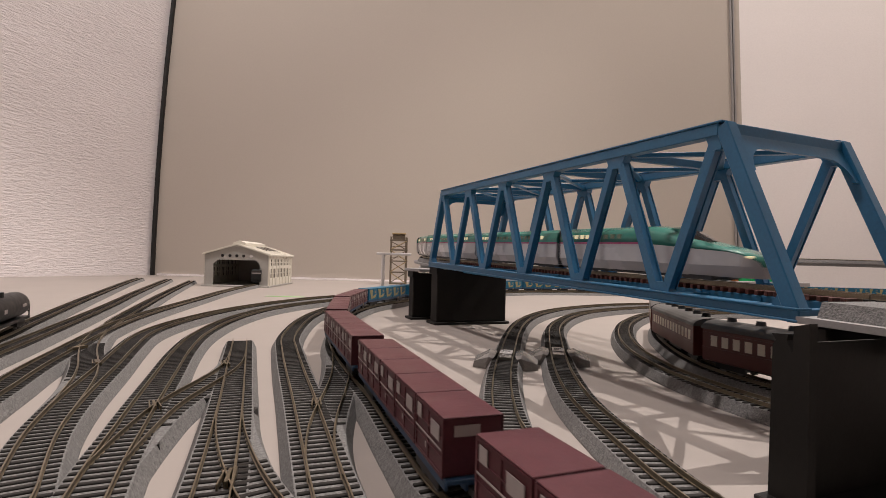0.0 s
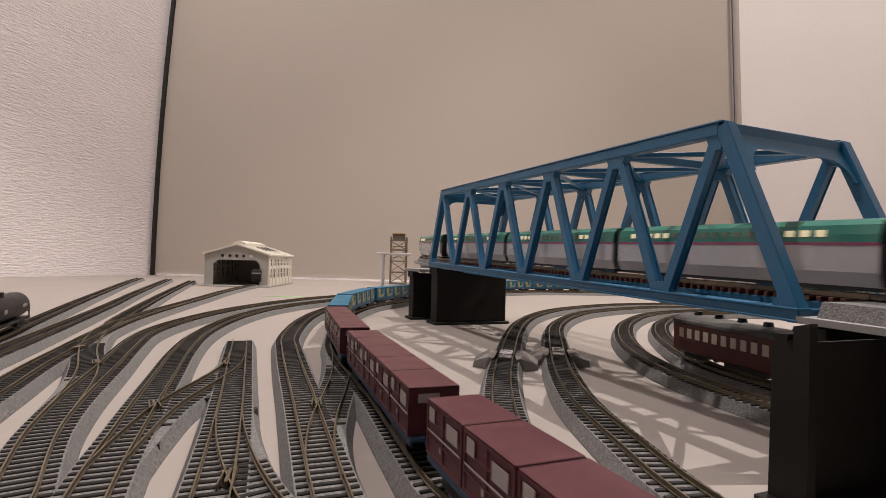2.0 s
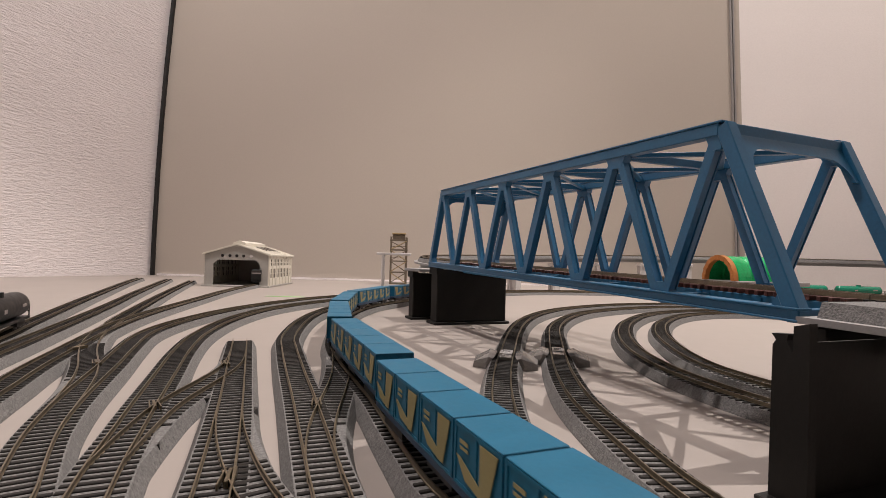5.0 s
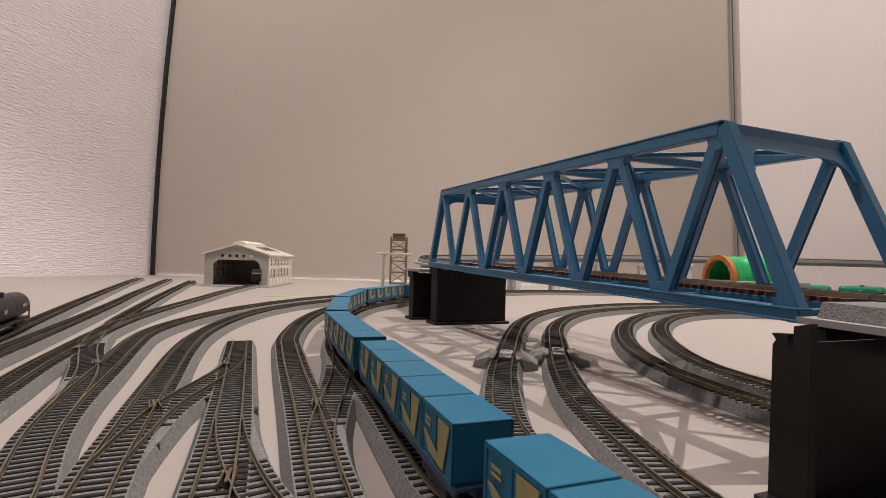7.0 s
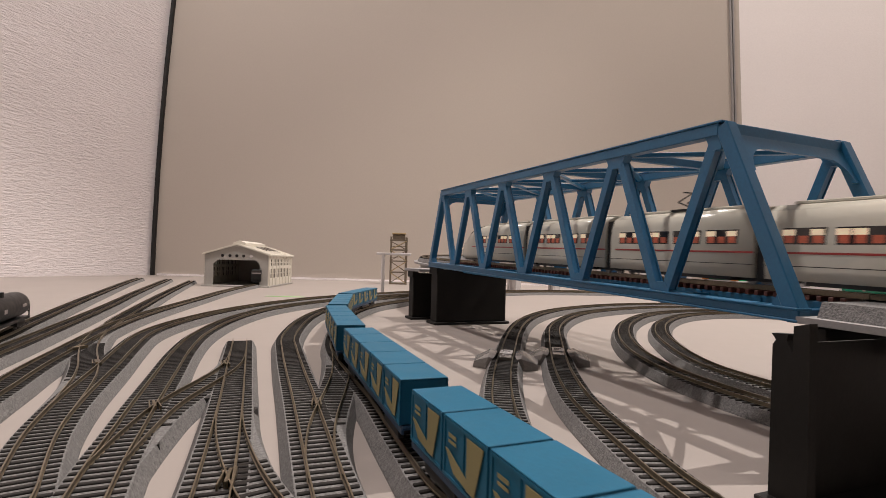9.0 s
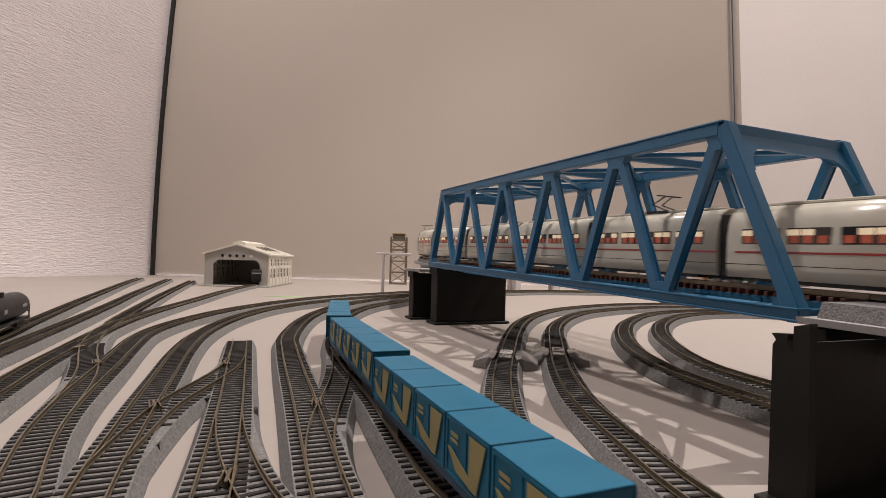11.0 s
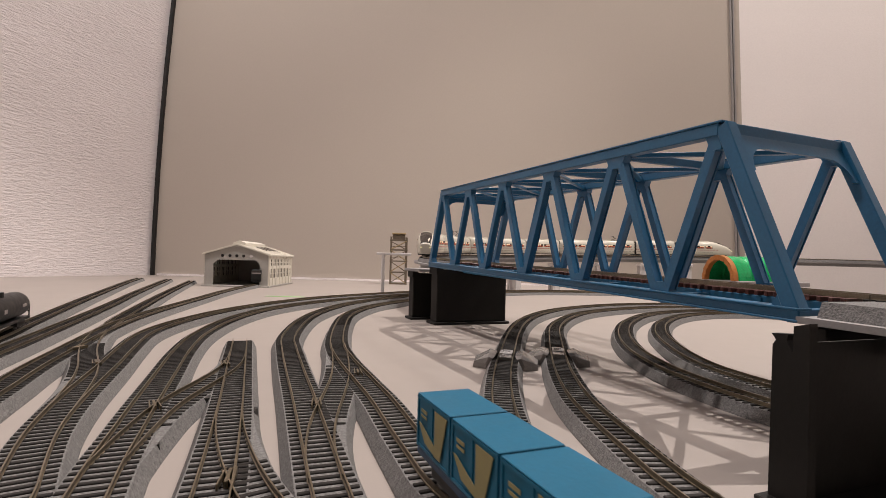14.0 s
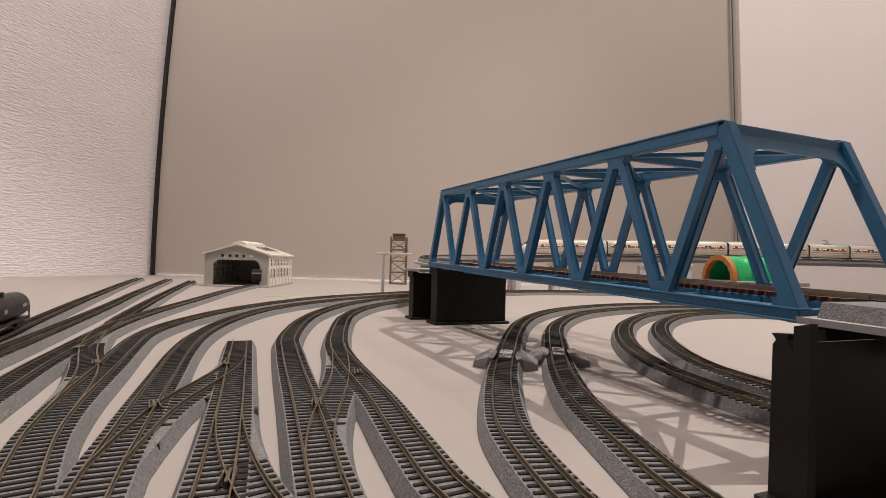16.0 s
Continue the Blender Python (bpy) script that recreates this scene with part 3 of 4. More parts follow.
def container_wagon(colour):
    red = colour == "red"
    top = thing("container_wagon", ("blue flat wagon loaded with five maroon containers" if red else "blue flat wagon loaded with five teal containers with yellow stripes"), "freight wagon", "container train")
    half = 5 * CL / 2 + 0.8
    part("underframe", boxes((-6.4, 6.4, -half - 0.5, half + 0.5, 6.2, 7.2), (-2, 2, -half, half, 4.4, 6.2), (-6.6, -5.8, -half, half, 4.9, 6.6), (5.8, 6.6, -half, half, 4.9, 6.6), bevel=0.15), WAGON, top, "blue steel underframe")
    part("underfloor_gear", boxes((-5, 5, -10, 6, 2.2, 4.4), (-3, 3, 12, 20, 2.6, 4.4)), BLACK, top)
    for y in (-38, 38):
        bogie(top, y, 11)
    for sg in (-1, 1):
        part("coupler", boxes((-1.2, 1.2, min(sg * half, sg * (half + 5)), max(sg * half, sg * (half + 5)), 4.0, 5.6)), BLACK, top)
    part("number_plate", boxes((-6.8, -6.62, -31, -27.5, 4.7, 6.6)), YELLOW, top, "small yellow plate on the frame")
    body, mark = (RED_BOX, WHITE_MARK) if red else (BLUE_BOX, YELLOW)
    z0, z1 = 7.3, 7.3 + CH
    for k in range(5):
        yc = (k - 2) * (CL + 0.25)
        y0, y1 = yc - CL / 2 + 0.3, yc + CL / 2 - 0.3
        bm = bmesh.new()
        box(bm, -CW / 2 + 0.25, CW / 2 - 0.25, y0 + 0.2, y1 - 0.2, z0, z1 - 0.36, 0.25)
        c = part("container", bm, body, top, "maroon steel container" if red else "teal steel container with yellow stripe")
        part("roof_panel", boxes((-CW / 2 + 0.1, CW / 2 - 0.1, y0, y1, z1 - 0.35, z1), bevel=0.12), body, c)
        for x in (-1, 1):
            xs = sorted((x * (CW / 2 - 0.3), x * CW / 2))
            for yy, wide in ((y0, 0.9), ((y0 + y1) / 2 - 0.25, 0.5), (y1 - 0.9, 0.9)):
                part("post", boxes((*xs, yy, yy + wide, z0, z1 - 0.36)), body, c)
            for zz in ((z0, z0 + 4.0, z0 + 8.0, z1 - 1.1) if red else (z0, z1 - 1.1)):
                part("side_rail", boxes((xs[0] + 0.02, xs[1] - 0.02, y0 + 0.95, y1 - 0.95, zz, zz + (0.7 if zz in (z0, z1 - 1.1) else 0.35))), body, c)
        for x in (-1, 1):
            xs = sorted((x * (CW / 2 + 0.02), x * (CW / 2 + 0.14)))
            if red:
                for a, b, lo, hi in ((1.9, 5.4, 8.2, 11.4), (8.8, 9.6, 2.7, 4.0)):
                    part("marking", boxes((*xs, y0 + a, y0 + b, z0 + lo, z0 + hi)), mark, c, "white blank marking")
                part("marking", boxes((*xs, y1 - 8.0, y1 - 2.0, z0 + 7.2, z0 + 10.6)), mark, c, "white blank marking")
                part("rod", boxes((*xs, y0 + 0.9, y1 - 0.9, z0 + 5.6, z0 + 6.0)), mark, c, "pale locking rail")
            else:
                bm = bmesh.new()
                prism(bm, [(y1 - 8.5, z0 + 11.5), (y1 - 1.4, z0 + 11.5), (y1 - 5.0, z0 + 1.2), (y1 - 8.5, z0 + 1.2)], "x", *xs)
                prism(bm, [(y0 + 1.6, z0 + 6.2), (y0 + 3.2, z0 + 6.2), (y1 - 8.5, z0 + 3.4), (y1 - 8.5, z0 + 1.4), (y0 + 6.0, z0 + 2.2)], "x", *xs)
                part("stripe", bm, mark, c, "pale yellow slanted stripe")
                part("marking", boxes((*xs, y0 + 3.2, y0 + 7.0, z0 + 7.8, z0 + 8.4), (*xs, y0 + 3.2, y0 + 7.0, z0 + 9.0, z0 + 9.8)), mark, c, "yellow blank marking")
        if red:
            for yy in (y0 - 0.16, y1):
                part("marking", boxes((-1.5, 4.5, yy + 0.02, yy + 0.14, z0 + 8.6, z0 + 11.0)), mark, c, "white blank marking")
    return top


def body_ring(y, w, h, z0, tuck=0.955):
    """Outline of a coach section at y: half width w, roof height h."""
    out = [(-w * tuck, z0), (-w, z0 + (h - z0) * 0.14), (-w, z0 + (h - z0) * 0.55), (-w * 0.95, z0 + (h - z0) * 0.74), (-w * 0.80, z0 + (h - z0) * 0.90), (-w * 0.45, h - (h - z0) * 0.015), (0, h)]
    out = out + [(-x, z) for x, z in out[-2::-1]]
    return [(x, y, z) for x, z in out]


def band(profile_w, y0, y1, z0, z1, out=0.15):
    """Two strips on a coach's sides."""
    return boxes(*[(*sorted((sg * (profile_w - 0.5), sg * (profile_w + out))), y0, y1, z0, z1) for sg in (-1, 1)])


def bullet_car(length, nose=0):
    """Green over silver high-speed car; nose +1 or -1 names its pointed end."""
    top = thing("express_car", "green and silver high-speed train car with a pink band", "train car", "green high-speed train")
    h, w, zb = 27.0, 12.0, 2.6
    half = length / 2 - 2.3
    ys = [-half, half]
    if nose:
        ys = [-half] + [half - 62 + 62 * k for k in (0, 0.1, 0.2, 0.28, 0.36, 0.45, 0.56, 0.68, 0.8, 0.89, 0.95, 0.985, 1.0)]
    split = 17.4
    lo, hi = [], []
    for y in ys:
        k = max(0.0, (y - (half - 62)) / 62) if nose else 0.0
        top_h = float(np.interp(k, (0, 0.1, 0.2, 0.28, 0.36, 0.45, 0.56, 0.68, 0.8, 0.89, 0.95, 0.985, 1), (h, 26.6, 25.4, 23.8, 21.9, 20.1, 18.5, 17.0, 15.4, 13.8, 12.2, 10.4, 7.6)))
        ww = w * (1 - 0.42 * k ** 2.4 - 0.34 * max(0.0, (k - 0.86) / 0.14) ** 2.2)
        cut = min(split - 4.5 * k, top_h - 1.2)
        lo.append([(-ww * 0.8, y, zb), (-ww, y, zb + 5), (-ww, y, cut), (ww, y, cut), (ww, y, zb + 5), (ww * 0.8, y, zb)])
        r = top_h - cut
        hi.append([(-ww, y, cut + 0.02), (-ww * 0.99, y, cut + r * 0.35), (-ww * 0.9, y, cut + r * 0.7), (-ww * 0.62, y, cut + r * 0.92), (0, y, top_h), (ww * 0.62, y, cut + r * 0.92), (ww * 0.9, y, cut + r * 0.7), (ww * 0.99, y, cut + r * 0.35), (ww, y, cut + 0.02)])
    bm = bmesh.new()
    loft(bm, lo)
    flip = Matrix.Rotation(math.pi, 4, "Z")
    if nose < 0:
        bmesh.ops.transform(bm, matrix=flip, verts=bm.verts)
    part("lower_body", bm, E_GREY, top, "silver-grey lower body")
    bm = bmesh.new()
    loft(bm, hi)
    if nose < 0:
        bmesh.ops.transform(bm, matrix=flip, verts=bm.verts)
    part("upper_body", bm, E_GREEN, top, "metallic green upper body", smooth=bool(nose))
    if nose:
        bm = bmesh.new()
        loft(bm, [[(-a, y, z0), (-a * 0.8, y, z1 - 0.7), (0, y, z1), (a * 0.8, y, z1 - 0.7), (a, y, z0)] for y, a, z0, z1 in
                  ((half - 50, 5.0, 23.0, 26.2), (half - 44, 6.4, 21.0, 25.8), (half - 39, 6.4, 19.5, 24.6))])
        cab = [bm]
        bm = bmesh.new()
        loft(bm, [[(-a, y, z0), (-a * 0.8, y, z1 - 0.6), (0, y, z1), (a * 0.8, y, z1 - 0.6), (a, y, z0)] for y, a, z0, z1 in
                  ((half - 38.9, 6.3, 19.5, 24.4), (half - 34, 5.8, 18.5, 22.4), (half - 28, 4.0, 17.0, 19.4))])
        cab.append(bm)
        cab.append(boxes((-7.4, -5.0, half - 5.5, half - 2.6, 11.2, 12.2), (5.0, 7.4, half - 5.5, half - 2.6, 11.2, 12.2), bevel=0.3))
        for bm, name, paint, words in zip(cab, ("canopy", "windscreen", "headlamp"), (E_GREEN, V_GLASS, E_WIN), ("green cab canopy", "dark raked windscreen", "small lit headlamp")):
            if nose < 0:
                bmesh.ops.transform(bm, matrix=flip, verts=bm.verts)
            part(name, bm, paint, top, words)
    far = half - (60 if nose else 0)
    rng = (-half, far) if nose >= 0 else (-far, half)
    part("band", band(w, *rng, split - 0.5, split + 0.5), E_PINK, top, "pink waist band")
    n = int((rng[1] - rng[0] - 20) / 5.6)
    for i in range(n):
        y = rng[0] + 10 + i * 5.6
        for sg in (-1, 1):
            xs = sorted((sg * (w * 0.96), sg * (w + 0.06)))
            part("window", boxes((*xs, y, y + 3.2, split + 2.6, split + 5.0)), E_WIN if (i // 5) % 3 == 0 else E_DIM, top)
    for y in ((-half + 22, half - 22) if not nose else (-half + 22, half - 30)):
        bogie(top, y, 12, 2.6)
    part("skirt", boxes((-9, 9, -half + 1, half - (20 if nose > 0 else 1) if nose >= 0 else half - 1, 1.2, 2.8)), BLACK, top)
    for sg in (-1, 1):
        if sg != nose:
            part("gangway", boxes((-10.0, 10.0, min(sg * half, sg * (half + 2.2)), max(sg * half, sg * (half + 2.2)), 3, 25.5)), BLACK, top, "black gangway bellows")
    return top


def romance_car(length, nose=0, panto=False):
    """White articulated express car with a red line and orange seats behind its windows."""
    top = thing("express_car", "glossy white express train car with a thin red line", "train car", "white express train")
    h, w, zb = 33.5, 12.6, 3.2
    half = length / 2 - 2.6
    rings = []
    ys = [-half, half] if not nose else [-half] + [half - 58 + 58 * k / 10 for k in range(11)]
    for y in ys:
        k = max(0.0, (y - (half - 58)) / 58) if nose else 0.0
        rings.append(body_ring(y, w * (1 - 0.45 * k ** 3), h - 17 * k ** 2.2, zb))
    flip = Matrix.Rotation(math.pi, 4, "Z")

    def put(name, bm, material, label=""):
        if nose < 0:
            bmesh.ops.transform(bm, matrix=flip, verts=bm.verts)
        return part(name, bm, material, top, label)

    bm = bmesh.new()
    loft(bm, rings)
    body = put("body", bm, V_WHITE)
    for fc in body.data.polygons:
        fc.use_smooth = abs(fc.normal.y) < 0.9
    for sg in (-1, 1):
        put("skirt_line", boxes((*sorted((sg * (w - 0.4), sg * (w + 0.03))), -half, half - (46 if nose else 0), 8.6, 8.9)), V_GLASS)
    end = half - (34 if nose else 4)
    put("band", band(w, -half, end, 13.4, 14.2), V_RED, "thin red line")
    y = -half + 7
    k = 0
    while y + 17 < end:
        for sg in (-1, 1):
            put("window", boxes((*sorted((sg * (w - 0.7), sg * (w + 0.05))), y, y + 16, 17.0, 23.4), bevel=0.15), V_GLASS, "long tinted window")
            for a in (1.2, 6.4, 11.6):
                put("seat", boxes((*sorted((sg * (w - 0.6), sg * (w + 0.12))), y + a, y + a + 3.4, 17.6, 20.4)), V_SEAT_GLOW, "orange seat behind the glass, cabin light added as glow")
                if (k + int(a)) % 3:
                    put("lit_cabin", boxes((*sorted((sg * (w - 0.6), sg * (w + 0.10))), y + a - 0.5, y + a + 4.2, 20.5, 22.8)), V_LIT, "cream-lit cabin behind the glass")
        y += 19
        k += 1
    if nose:
        bm = bmesh.new()
        loft(bm, [[(x * 0.80, yy, z) for x, yy, z in ((-8, half - 34, 26), (-9, half - 34, 31.5), (0, half - 34, 33.2), (9, half - 34, 31.5), (8, half - 34, 26))],
                  [(x, yy, z) for x, yy, z in ((-9, half - 22, 21), (-8, half - 22, 27), (0, half - 22, 29.6), (8, half - 22, 27), (9, half - 22, 21))],
                  [(x, yy, z) for x, yy, z in ((-7, half - 3, 16), (-6, half - 3, 18), (0, half - 3, 19), (6, half - 3, 18), (7, half - 3, 16))]])
        put("windscreen", bm, V_GLASS, "dark raked windscreen")
        put("headlamp", boxes((-7.4, -4.6, half - 2, half + 0.4, 11, 12.6), (4.6, 7.4, half - 2, half + 0.4, 11, 12.6)), E_WIN, "small headlamp")
    put("roof_rib", boxes((-5, 5, -half + 6, half - (50 if nose else 6), h - 0.3, h + 1.0), bevel=0.3), V_WHITE, "white roof equipment cover")
    for yy in ((-half,) if nose else (-half, half)):
        if nose:
            bm = boxes((-10.5, 10.5, yy - 2.5, yy, 3, 30))
        else:
            bm = boxes((-10.5, 10.5, min(yy, yy * 1.058), max(yy, yy * 1.058), 3, 30))
        put("gangway", bm, BLACK, "black gangway bellows")
    bogie(top, (half if nose < 0 else -half) * 0.985, 13, 3.6)
    if nose:
        bogie(top, nose * (half - 26), 13, 3.6)
    put("skirt", boxes((-10, 10, -half + 12, half - 14, 1.6, 3.3)), BLACK)
    if panto:
        bm = bmesh.new()
        for x in (-4, 4):
            beam(bm, (x, -6, h + 1), (x * 0.8, 5, h + 5), 0.6, 0.6)
            beam(bm, (x * 0.8, 5, h + 5), (x * 0.6, -3, h + 9), 0.5, 0.5)
        beam(bm, (-8, -3, h + 9), (8, -3, h + 9), 1.4, 0.6, bevel=0.1)
        box(bm, -6, 6, -8, 7, h, h + 1.1)
        put("pantograph", bm, BLACK, "folding black pantograph")
    return top


def old_coach():
    top = thing("passenger_coach", "maroon old-style passenger coach with a grey roof", "train car", "maroon passenger train")
    half, w = 52.5, 9.6
    part("body", boxes((-w, w, -half, half, 5, 21.5), bevel=0.4), MAROON, top)
    bm = bmesh.new()
    loft(bm, [[(w * math.cos(a) * 1.04, y, 21.4 + 4.6 * math.sin(a)) for a in [math.pi * k / 10 for k in range(11)]] for y in (-half - 0.6, half + 0.6)])
    part("roof", bm, COACH_ROOF, top, "dark grey rounded roof")
    for i in range(6):
        y = -half + 10 + i * 17
        bm = bmesh.new()
        cyl(bm, (0, y, 25.6), (0, y, 28.0), 2.6, 12, 2.0)
        part("ventilator", bm, BLACK, top, "black roof ventilator")
    for i in range(14):
        y = -half + 6 + i * 6.9
        for sg in (-1, 1):
            xs = sorted((sg * (w - 0.3), sg * (w + 0.12)))
            part("window", boxes((*xs, y, y + 3.9, 13.0, 18.4)), CREAM, top, "cream-lit window")
    for sg in (-1, 1):
        xs = sorted((sg * (w - 0.3), sg * (w + 0.25)))
        part("belt_rail", boxes((*xs, -half, half, 11.4, 12.0), (*xs, -half, half, 19.4, 19.8)), MAROON, top)
    part("underframe", boxes((-7, 7, -half, half, 4, 5), (-6, 6, -14, 14, 1.8, 4)), BLACK, top)
    for y in (-38, 38):
        bogie(top, y, 12, 3.4)
    return top


def tank_wagon(m, colour=None, label="black tank wagon standing on the siding", group=""):
    colour = colour or BLACK
    top = thing("tank_wagon", label, "freight wagon", group, m=m)
    bm = bmesh.new()
    prof = [(-47, 2), (-46.4, 6), (-44.5, 8.0), (-42, 8.6), (42, 8.6), (44.5, 8.0), (46.4, 6), (47, 2)]
    loft(bm, [[(r * math.cos(a), y, 15.6 + r * math.sin(a)) for a in [2 * math.pi * k / 24 for k in range(24)]] for y, r in prof])
    part("tank", bm, colour, top, smooth=True)
    bm = bmesh.new()
    cyl(bm, (0, 0, 23), (0, 0, 26.5), 4.5, 16)
    part("dome", bm, colour, top)
    part("underframe", boxes((-7, 7, -52, 52, 5, 7), bevel=0.2), BLACK, top)
    for sg in (-1, 1):
        bm = bmesh.new()
        for x in (-6.5, 6.5):
            beam(bm, (x, sg * 51, 6), (x, sg * 51, 15), 0.7, 0.7, up=Vector((0, 1, 0)))
        for z in (10, 15):
            beam(bm, (-6.5, sg * 51, z), (6.5, sg * 51, z), 0.7, 0.7)
        part("end_rail", bm, BLACK, top)
        part("coupler", boxes((-1.2, 1.2, min(sg * 52, sg * 57), max(sg * 52, sg * 57), 4, 5.6)), BLACK, top)
    bm = boxes((8.5, 8.7, -14, -8, 14, 16.5), (-8.7, -8.5, -14, -8, 14, 16.5), (-8.7, -8.5, 25, 34, 15, 17), (8.5, 8.7, 25, 34, 15, 17))
    part("marking", bm, WHITE_MARK, top, "small white blank marking")
    for y in (-34, 34):
        bogie(top, y, 12, 3.4)
    return top


tank_wagon(P(-294, 346, 7.15, 0, 0, 27.2) @ P(0, -38, 0))


# ---- engine shed, tower, tunnel ----
def engine_shed():
    turn = 3.0
    top = thing("engine_shed", "small grey and cream engine shed with open front", "model building", m=P(-398, 975, 0, 0, 0, turn))
    W, D, E, Rg = 60, 178, 62, 81
    part("floor_slab", boxes((-W - 4, W + 4, -6, D + 4, 0, 3), bevel=0.5), SHED, top)
    for x, name in ((-W, "wall"), (W, "wall")):
        bm = bmesh.new()
        xs = (x - 1.5, x + 1.5)
        n = 7
        step = D / n
        box(bm, *xs, 0, D, 3, 18)
        box(bm, *xs, 0, D, 36, 42)
        box(bm, *xs, 0, D, 55, E)
        for i in range(n + 1):
            y = min(max(i * step, 5), D - 5)
            box(bm, *xs, y - 5, y + 5, 18, 36)
            box(bm, *xs, y - 5, y + 5, 42, 55)
            box(bm, x - 2.5, x + 2.5, y - 1.6, y + 1.6, 3, E)
        wall = part(name, bm, SHED_WHITE, top, "cream side wall with two rows of windows")
        for i in range(n):
            for z0, z1 in ((18, 36), (42, 55)):
                y0, y1 = i * step + 5, (i + 1) * step - 5
                bm = boxes((x - 0.8, x + 0.8, (y0 + y1) / 2 - 0.6, (y0 + y1) / 2 + 0.6, z0, z1), (x - 0.8, x + 0.8, y0, y1, (z0 + z1) / 2 - 0.6, (z0 + z1) / 2 + 0.6),
                           (x - 0.8, x + 0.8, y0 + 6, y0 + 7, z0, z1), (x - 0.8, x + 0.8, y1 - 7, y1 - 6, z0, z1))
                part("window_bars", bm, SHED_WHITE, wall)
                part("pane", boxes((x - 0.3, x + 0.3, y0, y1, z0, z1)), V_GLASS, wall, "dark window pane")
    for y, opening in ((0, True), (D, False)):
        bm = bmesh.new()
        if opening:
            out = [(-W, 3), (-W, E), (0, Rg), (W, E), (W, 3), (W - 16, 3), (W - 16, 44), (W - 24, 52), (-W + 24, 52), (-W + 16, 44), (-W + 16, 3)]
            prism(bm, out, "y", y - 1.5, y + 1.5)
        else:
            prism(bm, [(-W, 3), (-W, E), (0, Rg), (W, E), (W, 3)], "y", y - 1.5, y + 1.5)
        part("gable", bm, SHED, top, "grey gable wall")
    for i, x in enumerate((-27, -13, 0, 13, 27)):
        bm = bmesh.new()
        cyl(bm, (x, -2.2, 60), (x, -1.4, 60), 3.0, 10)
        part("vent", bm, BLACK if i < 4 else WHITE_PL, top, "small round vent")
    for sg in (-1, 1):
        bm = bmesh.new()
        prism(bm, [(0, Rg), (sg * (W + 5), E - 1), (sg * (W + 5), E + 1.5), (0, Rg + 2.5)], "y", -5, D + 5)
        for k in range(12):
            y = -3 + k * (D + 6) / 11
            prism(bm, [(sg * 2, Rg + 1.7), (sg * (W + 4.5), E + 1.4), (sg * (W + 4.5), E + 2.4), (sg * 2, Rg + 2.9)], "y", y - 0.6, y + 0.6)
        roof = part("roof_slope", bm, SHED_WHITE, top, "cream ribbed roof slope")
        for y in (62, 92, 122):
            bm = bmesh.new()
            f0, f1 = 0.25, 0.65
            z = lambda f: Rg + 2.6 + (E - 1 - Rg) * f * 1.0
            prism(bm, [(sg * W * f0, z(f0)), (sg * W * f1, z(f1)), (sg * W * f1, z(f1) + 1.6), (sg * W * f0, z(f0) + 1.6)], "y", y, y + 22)
            part("skylight", bm, V_GLASS, roof, "dark skylight")
    bm = bmesh.new()
    prism(bm, [(-12, Rg - 3), (-12, Rg + 5), (0, Rg + 9), (12, Rg + 5), (12, Rg - 3)], "y", 10, D - 40)
    part("ridge_vent", bm, SHED_WHITE, top, "raised ridge ventilator")
    return top


engine_shed()
top = thing("shunting_engine", "dark diesel engine parked inside the shed", "locomotive", m=P(-362, 1010, 7.2, 0, 0, 5))
part("hood", boxes((-9, 9, -40, 40, 6, 27), bevel=1.2), BLACK, top)
part("front_band", boxes((-9.2, 9.2, -40.6, -40, 19, 21.5)), WHITE_MARK, top, "pale band across the front")
part("front_window", boxes((-7, -1, -40.5, -39.9, 22, 25.5), (1, 7, -40.5, -39.9, 22, 25.5)), V_GLASS, top)
part("underframe", boxes((-8, 8, -42, 42, 3.6, 6)), BLACK, top)
for y in (-24, 24):
    bogie(top, y, 12, 3.2)


def tower():
    top = thing("stair_tower", "brown model scaffold tower with zigzag stairs", "model tower", m=P(-111, 1262, 0, 0, 0, 6))
    h, w, d = 112, 19, 17
    for x in (-w, w):
        for y in (-d, d):
            part("post", boxes((x - 2.4, x + 2.4, y - 2.4, y + 2.4, 1, h + 4), bevel=0.3), TOWER, top)
    for z in (0, 28, 56, 84, 108):
        part("landing", boxes((-w - 3, w + 3, -d - 3, d + 3, z, z + 3), bevel=0.4), TOWER, top)
    for k, z in enumerate((3, 31, 59, 87)):
        sg = 1 if k % 2 else -1
        bm = bmesh.new()
        z1 = z + (25 if k < 3 else 20)
        for y in (-d - 2, -d + 6):
            beam(bm, (sg * -w, y, z), (sg * w, y, z1), 1.4, 3.0, up=Vector((0, 1, 0)))
        for i in range(8):
            f = (i + 0.5) / 8
            x = sg * (-w + 2 * w * f)
            box(bm, x - 2, x + 2, -d - 2, -d + 6, z + (z1 - z) * f, z + (z1 - z) * f + 0.8)
        part("stair_flight", bm, TOWER_Y, top, "tan zigzag stair flight")
        bm = bmesh.new()
        beam(bm, (-w, d, z), (w, d, z1), 2.2, 2.2)
        beam(bm, (w, d, z), (-w, d, z1), 2.2, 2.2)
        part("cross_brace", bm, TOWER, top)
    for z in (66, 94, 118):
        bm = bmesh.new()
        for y in (-d - 2.5, d + 2.5):
            beam(bm, (-w - 2.5, y, z), (w + 2.5, y, z), 0.8, 0.8)
        part("handrail", bm, TOWER, top)
    part("cabin", boxes((-15, 15, -13, 13, 111, 124), bevel=0.8), TOWER, top)
    part("cabin_roof", boxes((-17, 17, -15, 15, 124, 128), bevel=0.8), TOWER_Y, top)


tower()


